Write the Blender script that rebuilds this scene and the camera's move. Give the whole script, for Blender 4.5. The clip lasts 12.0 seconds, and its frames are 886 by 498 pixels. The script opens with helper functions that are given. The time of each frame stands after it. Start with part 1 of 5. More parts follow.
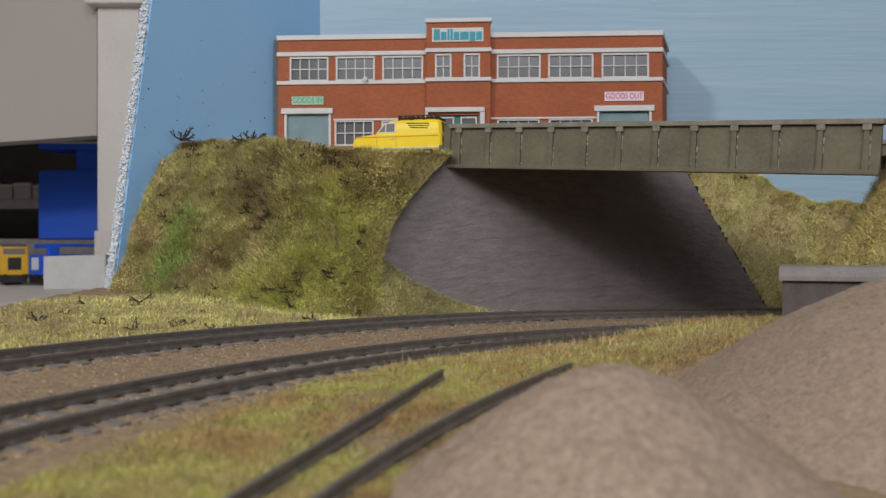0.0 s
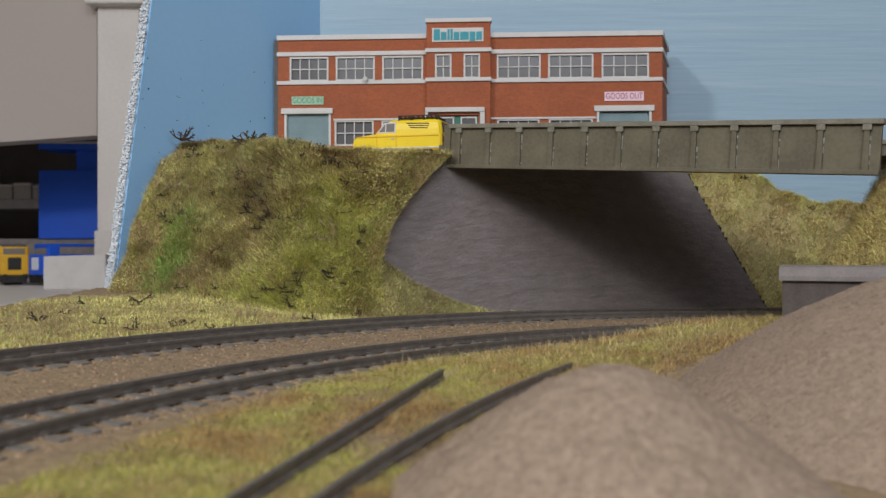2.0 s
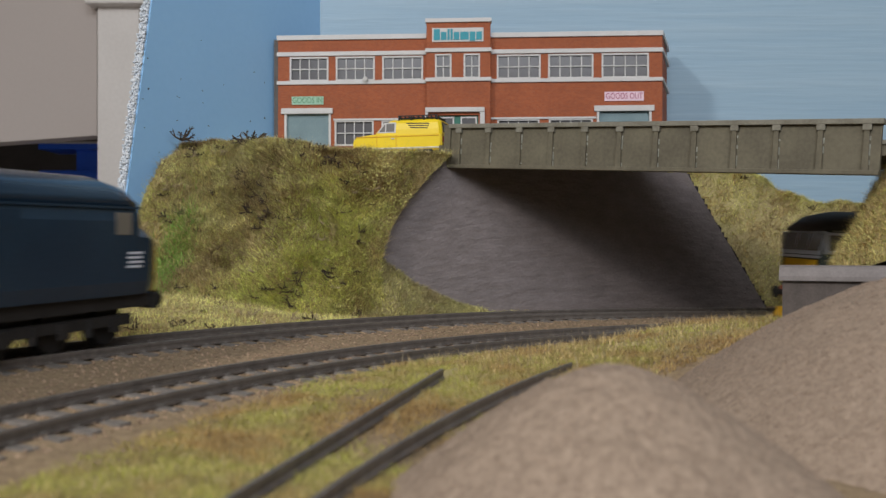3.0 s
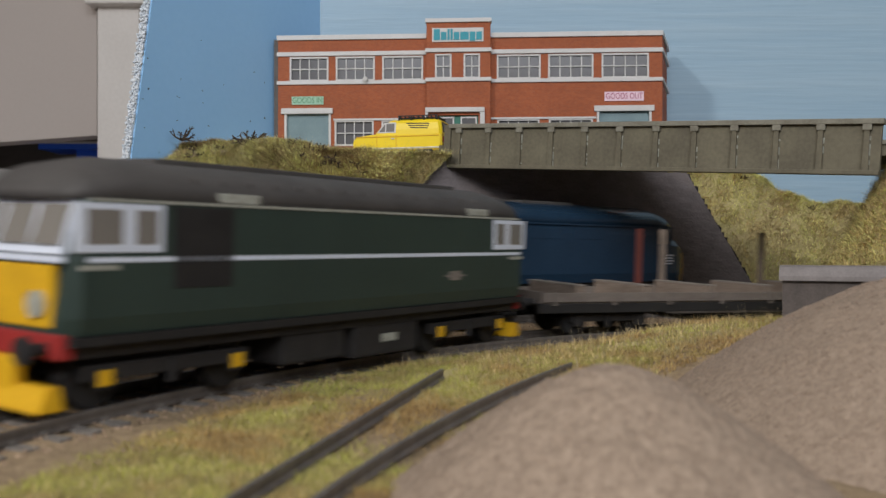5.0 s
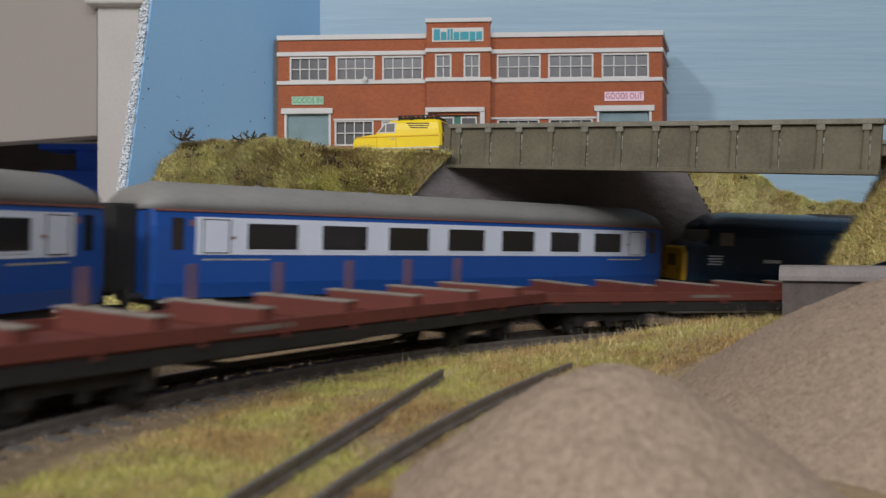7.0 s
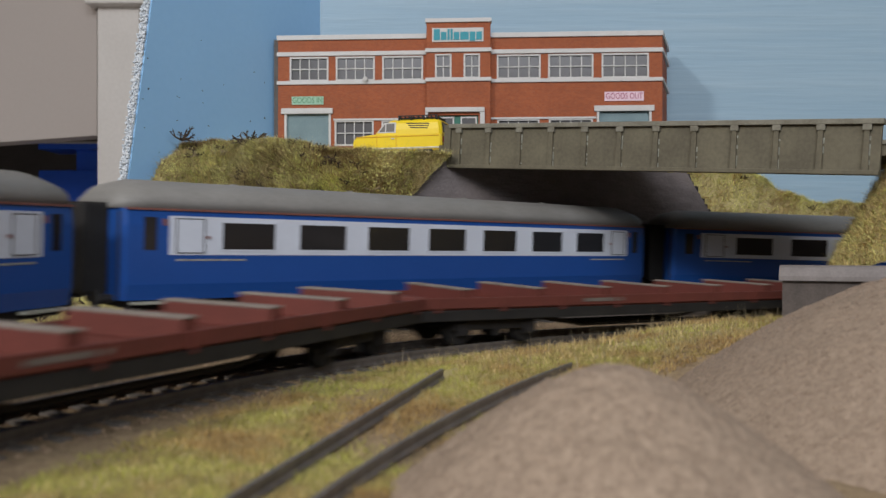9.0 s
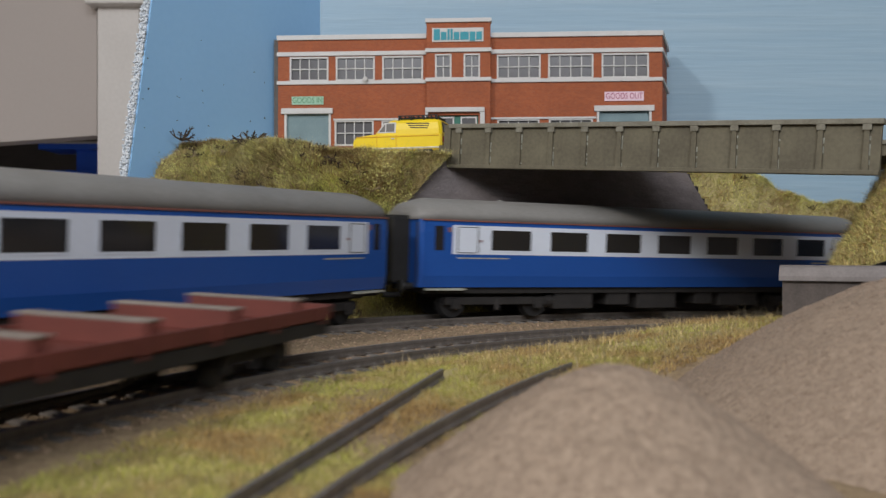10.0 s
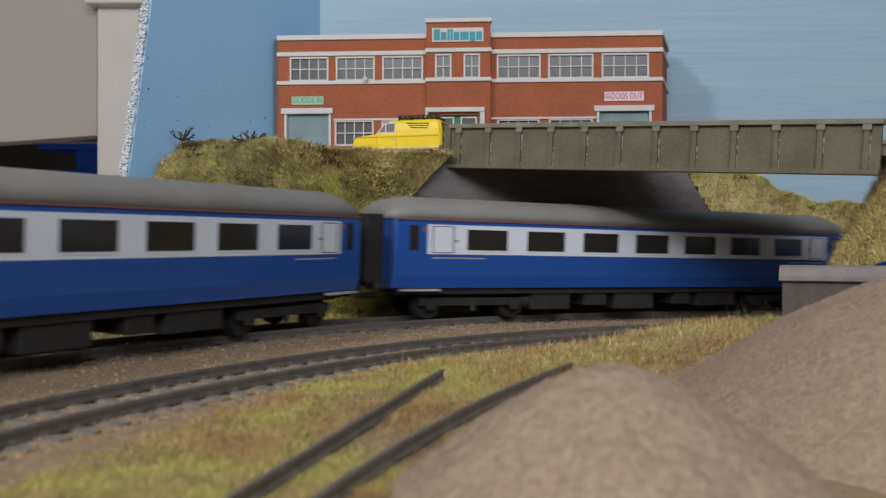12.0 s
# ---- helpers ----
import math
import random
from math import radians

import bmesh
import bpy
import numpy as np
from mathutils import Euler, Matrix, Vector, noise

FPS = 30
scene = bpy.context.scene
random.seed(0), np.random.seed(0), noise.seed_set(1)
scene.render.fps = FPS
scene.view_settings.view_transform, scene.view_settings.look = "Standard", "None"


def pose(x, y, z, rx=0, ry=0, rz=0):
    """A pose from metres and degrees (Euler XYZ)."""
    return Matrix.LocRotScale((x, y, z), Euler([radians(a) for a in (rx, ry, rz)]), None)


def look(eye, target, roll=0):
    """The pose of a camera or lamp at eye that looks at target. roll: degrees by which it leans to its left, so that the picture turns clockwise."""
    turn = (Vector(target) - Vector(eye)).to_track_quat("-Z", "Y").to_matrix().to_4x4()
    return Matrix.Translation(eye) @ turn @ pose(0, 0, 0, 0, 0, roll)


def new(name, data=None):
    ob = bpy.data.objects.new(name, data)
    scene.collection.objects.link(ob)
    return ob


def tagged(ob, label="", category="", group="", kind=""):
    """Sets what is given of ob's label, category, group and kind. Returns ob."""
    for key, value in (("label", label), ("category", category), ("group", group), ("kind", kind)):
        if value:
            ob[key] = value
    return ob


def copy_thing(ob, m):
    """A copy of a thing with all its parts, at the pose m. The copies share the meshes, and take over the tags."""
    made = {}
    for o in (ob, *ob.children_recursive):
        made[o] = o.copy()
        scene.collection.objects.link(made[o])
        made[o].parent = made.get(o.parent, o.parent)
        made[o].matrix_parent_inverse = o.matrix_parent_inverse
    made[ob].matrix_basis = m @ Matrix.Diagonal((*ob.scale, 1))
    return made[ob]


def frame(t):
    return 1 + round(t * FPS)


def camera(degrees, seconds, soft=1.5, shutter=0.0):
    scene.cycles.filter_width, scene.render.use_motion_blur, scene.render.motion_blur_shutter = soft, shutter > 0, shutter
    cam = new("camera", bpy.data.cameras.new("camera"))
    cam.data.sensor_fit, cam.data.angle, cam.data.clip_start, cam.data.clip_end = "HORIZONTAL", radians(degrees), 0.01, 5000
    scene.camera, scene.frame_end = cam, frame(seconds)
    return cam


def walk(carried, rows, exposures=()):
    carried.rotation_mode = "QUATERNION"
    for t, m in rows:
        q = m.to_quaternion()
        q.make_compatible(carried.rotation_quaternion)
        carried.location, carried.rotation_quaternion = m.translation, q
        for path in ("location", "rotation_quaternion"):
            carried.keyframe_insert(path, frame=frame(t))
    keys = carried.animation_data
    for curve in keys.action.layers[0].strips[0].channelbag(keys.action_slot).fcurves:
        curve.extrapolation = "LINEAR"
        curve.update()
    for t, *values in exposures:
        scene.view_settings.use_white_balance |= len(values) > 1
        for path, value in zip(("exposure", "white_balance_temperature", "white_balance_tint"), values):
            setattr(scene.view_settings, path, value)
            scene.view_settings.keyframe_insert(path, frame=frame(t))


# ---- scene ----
# the place is a model railway on a board; lengths below are in millimetres and turned into metres by MM
MM = 0.001
EYE_Z = 41.06
cam = camera(49.74, 12.0, soft=1.4, shutter=0.6)
walk(cam, [(0.0, look((0, 0, EYE_Z * MM), (0, 1, EYE_Z * MM))), (12.0, look((0, 0, EYE_Z * MM), (0, 1, EYE_Z * MM)))],
     exposures=[(0.0, -0.08), (12.0, -0.08)])
cam.data.dof.use_dof = True
cam.data.dof.focus_distance = 0.43
cam.data.dof.aperture_fstop = 29.0

# ---- the board's tilt and the two curved tracks ----
TILT_X, TILT_Y, LEVEL = -0.032, 0.025, 1.23
CX, CY = 326.3, 32.9
R_NEAR, R_BACK = 438.0, 505.0


def board(x, y):
    """Height of the rail tops' plane over a point of the plan."""
    return LEVEL + TILT_X * x + TILT_Y * y


def tilt():
    ex = Vector((1, 0, TILT_X)).normalized()
    n = ex.cross(Vector((0, 1, TILT_Y))).normalized()
    ey = n.cross(ex)
    m = Matrix((ex, ey, n)).transposed()
    return m.to_4x4()


BOARD = tilt()


def on_board(x, y, z=0.0, turn=0.0):
    """Pose on the board's plane, millimetres and degrees."""
    return Matrix.Translation((x * MM, y * MM, (board(x, y) + z) * MM)) @ BOARD @ pose(0, 0, 0, 0, 0, turn)


def at(x, y, z, turn=0.0):
    return pose(x * MM, y * MM, z * MM, 0, 0, turn)


# the scenery behind the tracks is laid out at a smaller size and enlarged about the eye
DEEPER = 1.073
ENLARGE = Matrix.Translation((0, 0, EYE_Z * MM)) @ Matrix.Scale(DEEPER, 4) @ Matrix.Translation((0, 0, -EYE_Z * MM))


def set_back(x, y, z):
    return (DEEPER * x, DEEPER * y, EYE_Z + DEEPER * (z - EYE_Z))


def at_back(x, y, z, turn=0.0):
    return ENLARGE @ at(x, y, z, turn)


# ---- light: a room with a key lamp and an added fill panel ----
world = bpy.data.worlds.new("room_air")
world.use_nodes = True
world.node_tree.nodes["Background"].inputs[0].default_value = (0.80, 0.90, 1.0, 1)
world.node_tree.nodes["Background"].inputs[1].default_value = 0.24
scene.world = world


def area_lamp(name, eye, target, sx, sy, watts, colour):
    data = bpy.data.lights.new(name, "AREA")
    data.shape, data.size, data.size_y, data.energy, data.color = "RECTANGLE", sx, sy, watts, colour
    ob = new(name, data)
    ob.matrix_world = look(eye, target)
    return tagged(ob, "bright unseen lamp lighting the layout", "lamp", kind="structure")


area_lamp("ceiling_spot", (-0.80, -0.57, 0.77), (0.02, 0.45, 0.06), 0.12, 0.12, 8.3, (1.0, 0.96, 0.92))
# unseen fill panel, added behind the viewpoint to brighten upright faces
area_lamp("fill_panel", (0.18, -1.38, 1.08), (0.05, 0.45, 0.05), 1.7, 1.1, 35, (0.89, 0.93, 1.0))


# ---- materials ----
def nodes_of(name):
    m = bpy.data.materials.new(name)
    m.use_nodes = True
    t = m.node_tree
    return m, t, t.nodes["Principled BSDF"]


def mat(name, a, b=None, rough=0.6, metal=0.0, scale=300.0, fine=2500.0, bump=0.2, depth=0.0004, stretch=(1, 1, 1), spots=None, random_tint=0.0, contrast=(0.35, 0.65), spec=0.4, grain=0.4):
    """Two-colour surface with a coarse and a fine grain, in object space."""
    m, t, p = nodes_of(name)
    b = b or tuple(0.75 * c for c in a)
    tc = t.nodes.new("ShaderNodeTexCoord")
    mp = t.nodes.new("ShaderNodeMapping")
    mp.inputs["Scale"].default_value = stretch
    t.links.new(tc.outputs["Object"], mp.inputs[0])
    big, small = t.nodes.new("ShaderNodeTexNoise"), t.nodes.new("ShaderNodeTexNoise")
    for n, s, d in ((big, scale, 4), (small, fine, 3)):
        n.inputs["Scale"].default_value, n.inputs["Detail"].default_value = s, d
        t.links.new(mp.outputs[0], n.inputs["Vector"])
    mixf = t.nodes.new("ShaderNodeMix")
    mixf.inputs[0].default_value = grain
    t.links.new(big.outputs[0], mixf.inputs[2])
    t.links.new(small.outputs[0], mixf.inputs[3])
    ramp = t.nodes.new("ShaderNodeValToRGB")
    e = ramp.color_ramp.elements
    e[0].position, e[1].position = contrast
    e[0].color, e[1].color = (*b, 1), (*a, 1)
    if spots:
        for pos, col in spots:
            k = e.new(pos)
            k.color = (*col, 1)
    t.links.new(mixf.outputs[0], ramp.inputs[0])
    out = ramp.outputs[0]
    if random_tint:
        info = t.nodes.new("ShaderNodeNewGeometry")
        hsv = t.nodes.new("ShaderNodeHueSaturation")
        mr = t.nodes.new("ShaderNodeMapRange")
        mr.inputs[3].default_value, mr.inputs[4].default_value = 1 - random_tint, 1 + random_tint
        t.links.new(info.outputs["Random Per Island"], mr.inputs[0])
        t.links.new(mr.outputs[0], hsv.inputs["Value"])
        t.links.new(out, hsv.inputs["Color"])
        out = hsv.outputs[0]
    t.links.new(out, p.inputs["Base Color"])
    p.inputs["Roughness"].default_value, p.inputs["Metallic"].default_value = rough, metal
    p.inputs["Specular IOR Level"].default_value = spec
    if bump:
        bn = t.nodes.new("ShaderNodeBump")
        bn.inputs["Strength"].default_value, bn.inputs["Distance"].default_value = bump, depth
        t.links.new(mixf.outputs[0], bn.inputs["Height"])
        t.links.new(bn.outputs[0], p.inputs["Normal"])
    return m


def brick_mat():
    m, t, p = nodes_of("printed_brick")
    tc = t.nodes.new("ShaderNodeTexCoord")
    mp = t.nodes.new("ShaderNodeMapping")
    mp.inputs["Rotation"].default_value = (radians(90), 0, 0)
    t.links.new(tc.outputs["Object"], mp.inputs[0])
    br = t.nodes.new("ShaderNodeTexBrick")
    br.inputs["Scale"].default_value = 330.0
    br.inputs["Color1"].default_value, br.inputs["Color2"].default_value = (0.42, 0.105, 0.030, 1), (0.33, 0.078, 0.024, 1)
    br.inputs["Mortar"].default_value = (0.36, 0.14, 0.075, 1)
    br.inputs["Mortar Size"].default_value = 0.012
    t.links.new(mp.outputs[0], br.inputs["Vector"])
    nz = t.nodes.new("ShaderNodeTexNoise")
    nz.inputs["Scale"].default_value = 60
    mix = t.nodes.new("ShaderNodeMix")
    mix.data_type, mix.blend_type = "RGBA", "MULTIPLY"
    mix.inputs[0].default_value = 0.35
    t.links.new(tc.outputs["Object"], nz.inputs["Vector"])
    t.links.new(br.outputs[0], mix.inputs[6])
    t.links.new(nz.outputs[0], mix.inputs[7])
    t.links.new(mix.outputs[2], p.inputs["Base Color"])
    p.inputs["Roughness"].default_value = 0.75
    bn = t.nodes.new("ShaderNodeBump")
    bn.inputs["Strength"].default_value, bn.inputs["Distance"].default_value = 0.25, 0.0001
    t.links.new(br.outputs["Fac"], bn.inputs["Height"])
    t.links.new(bn.outputs[0], p.inputs["Normal"])
    return m


def glass_mat(name, tint, rough=0.08):
    m, t, p = nodes_of(name)
    p.inputs["Base Color"].default_value = (*tint, 1)
    p.inputs["Roughness"].default_value = rough
    p.inputs["Specular IOR Level"].default_value = 0.6
    return m


SAND = mat("sandy_ballast", (0.37, 0.268, 0.158), (0.205, 0.142, 0.082), rough=0.95, scale=520, fine=1900, bump=0.9, depth=0.0008, contrast=(0.33, 0.66))
MOUND_MAT = mat("fine_gravel", (0.40, 0.302, 0.222), (0.21, 0.152, 0.108), rough=0.95, scale=600, fine=1500, bump=0.8, depth=0.0008, contrast=(0.30, 0.68))
EARTH = mat("grassy_earth", (0.48, 0.41, 0.19), (0.32, 0.25, 0.12), rough=0.95, scale=90, fine=900, bump=0.8, depth=0.0015)
GRASS = mat("static_grass", (0.88, 0.85, 0.32), (0.34, 0.26, 0.13), rough=0.8, scale=30, fine=170, bump=0, random_tint=0.5, spec=0.3, grain=0.3, contrast=(0.38, 0.63), spots=[(0.45, (0.52, 0.41, 0.19)), (0.51, (0.55, 0.52, 0.19)), (0.57, (0.74, 0.67, 0.26))])
GRASS_LOW = mat("worn_static_grass", (0.42, 0.40, 0.10), (0.36, 0.23, 0.09), rough=0.85, scale=40, fine=200, bump=0, random_tint=0.45, spec=0.15, grain=0.2, contrast=(0.42, 0.58), spots=[(0.47, (0.44, 0.31, 0.11)), (0.52, (0.36, 0.31, 0.10))])
FLOCK = mat("mixed_scenic_flock", (0.86, 0.82, 0.34), (0.28, 0.20, 0.10), rough=0.9, scale=26, fine=160, bump=0, random_tint=0.4, spec=0.1, grain=0.2, contrast=(0.36, 0.63), spots=[(0.45, (0.46, 0.36, 0.15)), (0.52, (0.50, 0.50, 0.14))])
GRASS_LIME = mat("lime_static_grass", (0.86, 0.90, 0.24), (0.55, 0.60, 0.15), rough=0.8, scale=60, fine=260, bump=0, random_tint=0.35, spec=0.25)
GRASS_OLIVE = mat("dull_olive_grass", (0.46, 0.42, 0.21), (0.29, 0.24, 0.12), rough=0.85, scale=60, fine=260, bump=0, random_tint=0.35, spec=0.15)
GRASS_BROWN = mat("brown_dead_growth", (0.38, 0.26, 0.13), (0.20, 0.135, 0.075), rough=0.9, scale=60, fine=260, bump=0, random_tint=0.45, spec=0.1)
GRASS_DRY = mat("dry_static_grass", (0.72, 0.58, 0.28), (0.44, 0.27, 0.10), rough=0.85, scale=40, fine=260, bump=0, random_tint=0.35, spec=0.15)
GRASS_BRIGHT = mat("bright_static_grass", (0.36, 0.62, 0.14), (0.28, 0.42, 0.10), rough=0.85, scale=60, fine=260, bump=0, random_tint=0.3, spec=0.15)
TWIG = mat("dark_twig", (0.085, 0.06, 0.04), (0.035, 0.025, 0.02), rough=0.9, scale=600, fine=2500)
GRIT = mat("sandy_grain", (0.42, 0.30, 0.20), (0.22, 0.145, 0.095), rough=0.95, scale=500, fine=1500, bump=0, random_tint=0.45)
GRIT_PINK = mat("gravel_grain", (0.40, 0.30, 0.225), (0.22, 0.155, 0.11), rough=0.95, scale=500, fine=1500, bump=0, random_tint=0.3)
STRAW = mat("pale_twig", (0.46, 0.38, 0.24), (0.28, 0.21, 0.12), rough=0.9, scale=600, fine=2500)
RAIL = mat("weathered_rail", (0.155, 0.130, 0.112), (0.095, 0.080, 0.069), rough=0.6, metal=0.0, scale=300, fine=1800, bump=0.1)
RAIL_TOP = mat("polished_rail_head", (0.21, 0.185, 0.165), (0.14, 0.122, 0.108), rough=0.45, metal=0.3, scale=300, fine=1800, bump=0.05)
SLEEPER = mat("grey_brown_sleeper", (0.24, 0.212, 0.185), (0.13, 0.112, 0.095), rough=0.9, scale=400, fine=2500, bump=0.3)
SLATE = mat("grey_painted_stone_sheet", (0.225, 0.192, 0.186), (0.165, 0.139, 0.132), rough=0.6, scale=160, fine=900, bump=0.3, depth=0.0005, stretch=(0.7, 1, 1.3))
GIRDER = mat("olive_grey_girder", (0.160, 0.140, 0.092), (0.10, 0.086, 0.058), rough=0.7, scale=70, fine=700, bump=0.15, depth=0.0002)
# top flanges and rib caps are paler than the girder webs
GIRDER_TOP = mat("pale_flange", (0.25, 0.235, 0.185), (0.15, 0.135, 0.10), rough=0.8, scale=120, fine=1200, bump=0.2)
WEAR = mat("pale_paint_wear", (0.42, 0.42, 0.36), (0.24, 0.23, 0.18), rough=0.8, scale=500, fine=2500)
SKY_SIDE = mat("blue_painted_board", (0.30, 0.53, 0.79), (0.275, 0.50, 0.76), rough=0.55, scale=14, fine=300, bump=0.12, depth=0.0003)
SKY_BACK = mat("pale_blue_brushed_board", (0.32, 0.435, 0.515), (0.255, 0.38, 0.48), rough=0.5, scale=60, fine=260, bump=0.8, depth=0.0008, stretch=(0.07, 1, 1.5), contrast=(0.3, 0.7))
FOAM = mat("white_foam_edge", (0.80, 0.82, 0.84), (0.50, 0.56, 0.62), rough=0.9, scale=420, fine=1500, bump=1.0, depth=0.0015)
BRICK = brick_mat()
WHITE = mat("white_trim", (0.60, 0.58, 0.56), (0.52, 0.50, 0.48), rough=0.6, scale=80, fine=900, bump=0.05)
CREAM = mat("cream_wall_paint", (0.44, 0.385, 0.35), (0.42, 0.365, 0.33), rough=0.7, scale=4, fine=300, bump=0.05)
PILLAR = mat("white_painted_post", (0.66, 0.62, 0.58), (0.58, 0.54, 0.50), rough=0.55, scale=9, fine=300, bump=0.05)
TABLE = mat("white_table_top", (0.72, 0.68, 0.64), (0.66, 0.62, 0.58), rough=0.5, scale=6, fine=200, bump=0.05)
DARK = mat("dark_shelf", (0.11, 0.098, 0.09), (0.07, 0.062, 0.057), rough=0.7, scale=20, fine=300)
SHUTTER = mat("blue_grey_shutter", (0.24, 0.33, 0.35), (0.19, 0.27, 0.29), rough=0.6, scale=100, fine=900, bump=0.1)
PANE = glass_mat("dark_window_pane", (0.115, 0.112, 0.115), 0.15)
COACH_PANE = glass_mat("coach_window_pane", (0.022, 0.020, 0.020), 0.10)
VAN_PANE = glass_mat("matt_van_window", (0.13, 0.12, 0.11), 0.6)
CLEAR_PANE = glass_mat("cab_window_pane", (0.20, 0.18, 0.155), 0.15)
GREEN_DOOR = mat("green_door_paint", (0.03, 0.16, 0.11), rough=0.5)
TEAL = mat("teal_sign_paint", (0.045, 0.30, 0.36), (0.035, 0.26, 0.32), rough=0.6, bump=0)
MAROON = mat("maroon_sign_paint", (0.33, 0.02, 0.10), (0.28, 0.02, 0.08), rough=0.6, bump=0)
PALE_GREEN = mat("pale_green_sign", (0.34, 0.52, 0.38), (0.30, 0.48, 0.34), rough=0.6, bump=0)
SIGN_GREEN = mat("green_sign_paint", (0.09, 0.25, 0.14), (0.07, 0.21, 0.11), rough=0.6, bump=0)
PINK = mat("pale_pink_sign", (0.76, 0.56, 0.62), (0.72, 0.52, 0.58), rough=0.6, bump=0)
YELLOW = mat("yellow_van_paint", (0.82, 0.60, 0.015), (0.78, 0.56, 0.012), rough=0.42, scale=80, fine=900, bump=0.02)
YELLOW_END = mat("warning_yellow_paint", (0.72, 0.40, 0.012), (0.60, 0.33, 0.012), rough=0.5, scale=120, fine=900, bump=0.05)
CHROME = mat("dull_chrome", (0.62, 0.60, 0.56), (0.50, 0.48, 0.45), rough=0.3, metal=0.6, scale=200, fine=1500, bump=0.0)
BLACK = mat("matt_black_plastic", (0.022, 0.020, 0.019), (0.012, 0.011, 0.011), rough=0.65, scale=200, fine=1500, bump=0.1)
BOGIE_MAT = mat("dusty_black_underframe", (0.031, 0.027, 0.025), (0.016, 0.014, 0.013), rough=0.75, scale=150, fine=1200, bump=0.15)
COACH_BLUE = mat("coach_blue_paint", (0.018, 0.080, 0.315), (0.016, 0.072, 0.285), rough=0.22, scale=40, fine=900, bump=0.02)
COACH_WHITE = mat("coach_white_paint", (0.68, 0.71, 0.78), (0.62, 0.65, 0.72), rough=0.4, scale=40, fine=900, bump=0.02)
ROOF_GREY = mat("grey_roof_paint", (0.25, 0.24, 0.225), (0.19, 0.18, 0.165), rough=0.6, scale=45, fine=800, bump=0.05)
ORANGE = mat("thin_orange_line", (0.24, 0.10, 0.08), rough=0.5, bump=0)
RAIL_BLUE = mat("faded_rail_blue_paint", (0.019, 0.044, 0.078), (0.014, 0.033, 0.060), rough=0.25, scale=45, fine=900, bump=0.05)
LOCO_GREEN = mat("dark_green_paint", (0.031, 0.050, 0.040), (0.024, 0.039, 0.032), rough=0.45, scale=45, fine=900, bump=0.05)
LOCO_ROOF = mat("dark_grey_roof", (0.082, 0.074, 0.068), (0.056, 0.050, 0.046), rough=0.7, scale=60, fine=900, bump=0.1)
RED_BUFFER = mat("red_buffer_beam", (0.33, 0.025, 0.02), (0.24, 0.02, 0.018), rough=0.6)
WAGON_RED = mat("bauxite_red_paint", (0.145, 0.036, 0.026), (0.105, 0.028, 0.02), rough=0.65, scale=90, fine=900, bump=0.1)
WAGON_GREY = mat("dusty_grey_wagon_paint", (0.185, 0.155, 0.13), (0.125, 0.10, 0.085), rough=0.75, scale=90, fine=900, bump=0.1)
BAULK_TOP = mat("pale_timber_top", (0.27, 0.23, 0.195), (0.18, 0.15, 0.125), rough=0.9, scale=200, fine=1500, bump=0.2)
BAULK = mat("weathered_timber", (0.24, 0.185, 0.145), (0.14, 0.105, 0.08), rough=0.85, scale=200, fine=1500, bump=0.2, stretch=(1, 0.2, 1))
REFLECTION_BAR = mat("red_brown_reflection_bar", (0.16, 0.075, 0.055), (0.10, 0.05, 0.038), rough=0.8, scale=200, fine=1500, bump=0.2)
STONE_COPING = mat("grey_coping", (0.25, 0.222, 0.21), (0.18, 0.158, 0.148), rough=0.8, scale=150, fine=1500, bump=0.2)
# parapet face browner and darker than the coping, with shade put into its colour
STONE_SHADED = mat("shaded_parapet_face", (0.12, 0.098, 0.085), (0.07, 0.057, 0.05), rough=0.85, scale=150, fine=1500, bump=0.2)
TUB = glass_mat("pale_tub_plastic", (0.42, 0.38, 0.33), 0.15)
BOX_BLUE = mat("blue_plastic_box", (0.016, 0.11, 0.68), (0.013, 0.095, 0.60), rough=0.4, scale=12, fine=200, bump=0.02)


# ---- mesh helpers, millimetres ----
def mesh_of(name, bm, material, smooth=False):
    me = bpy.data.meshes.new(name)
    bmesh.ops.recalc_face_normals(bm, faces=bm.faces[:])
    bm.to_mesh(me)
    bm.free()
    me.transform(Matrix.Scale(MM, 4))
    me.materials.append(material)
    if smooth:
        me.shade_smooth()
    return me


def part(name, bm, material, parent=None, label="", smooth=False):
    ob = new(name, mesh_of(name, bm, material, smooth))
    if parent:
        ob.parent = parent
    return tagged(ob, label)


def thing(name, m, label, category, group="", kind=""):
    ob = new(name)
    ob.empty_display_size = 0.01
    ob.matrix_basis = m
    return tagged(ob, label, category, group, kind)


def add_box(bm, x0, x1, y0, y1, z0, z1, bevel=0.0):
    c = bmesh.ops.create_cube(bm, size=1.0)
    vs = c["verts"]
    for v in vs:
        v.co = Vector(((x0 + x1) / 2 + v.co.x * (x1 - x0), (y0 + y1) / 2 + v.co.y * (y1 - y0), (z0 + z1) / 2 + v.co.z * (z1 - z0)))
    if bevel:
        es = list({e for v in vs for e in v.link_edges})
        bmesh.ops.bevel(bm, geom=es, offset=bevel, segments=2, affect="EDGES", profile=0.6)
    return bm


def box(x0, x1, y0, y1, z0, z1, bevel=0.0):
    return add_box(bmesh.new(), x0, x1, y0, y1, z0, z1, bevel)


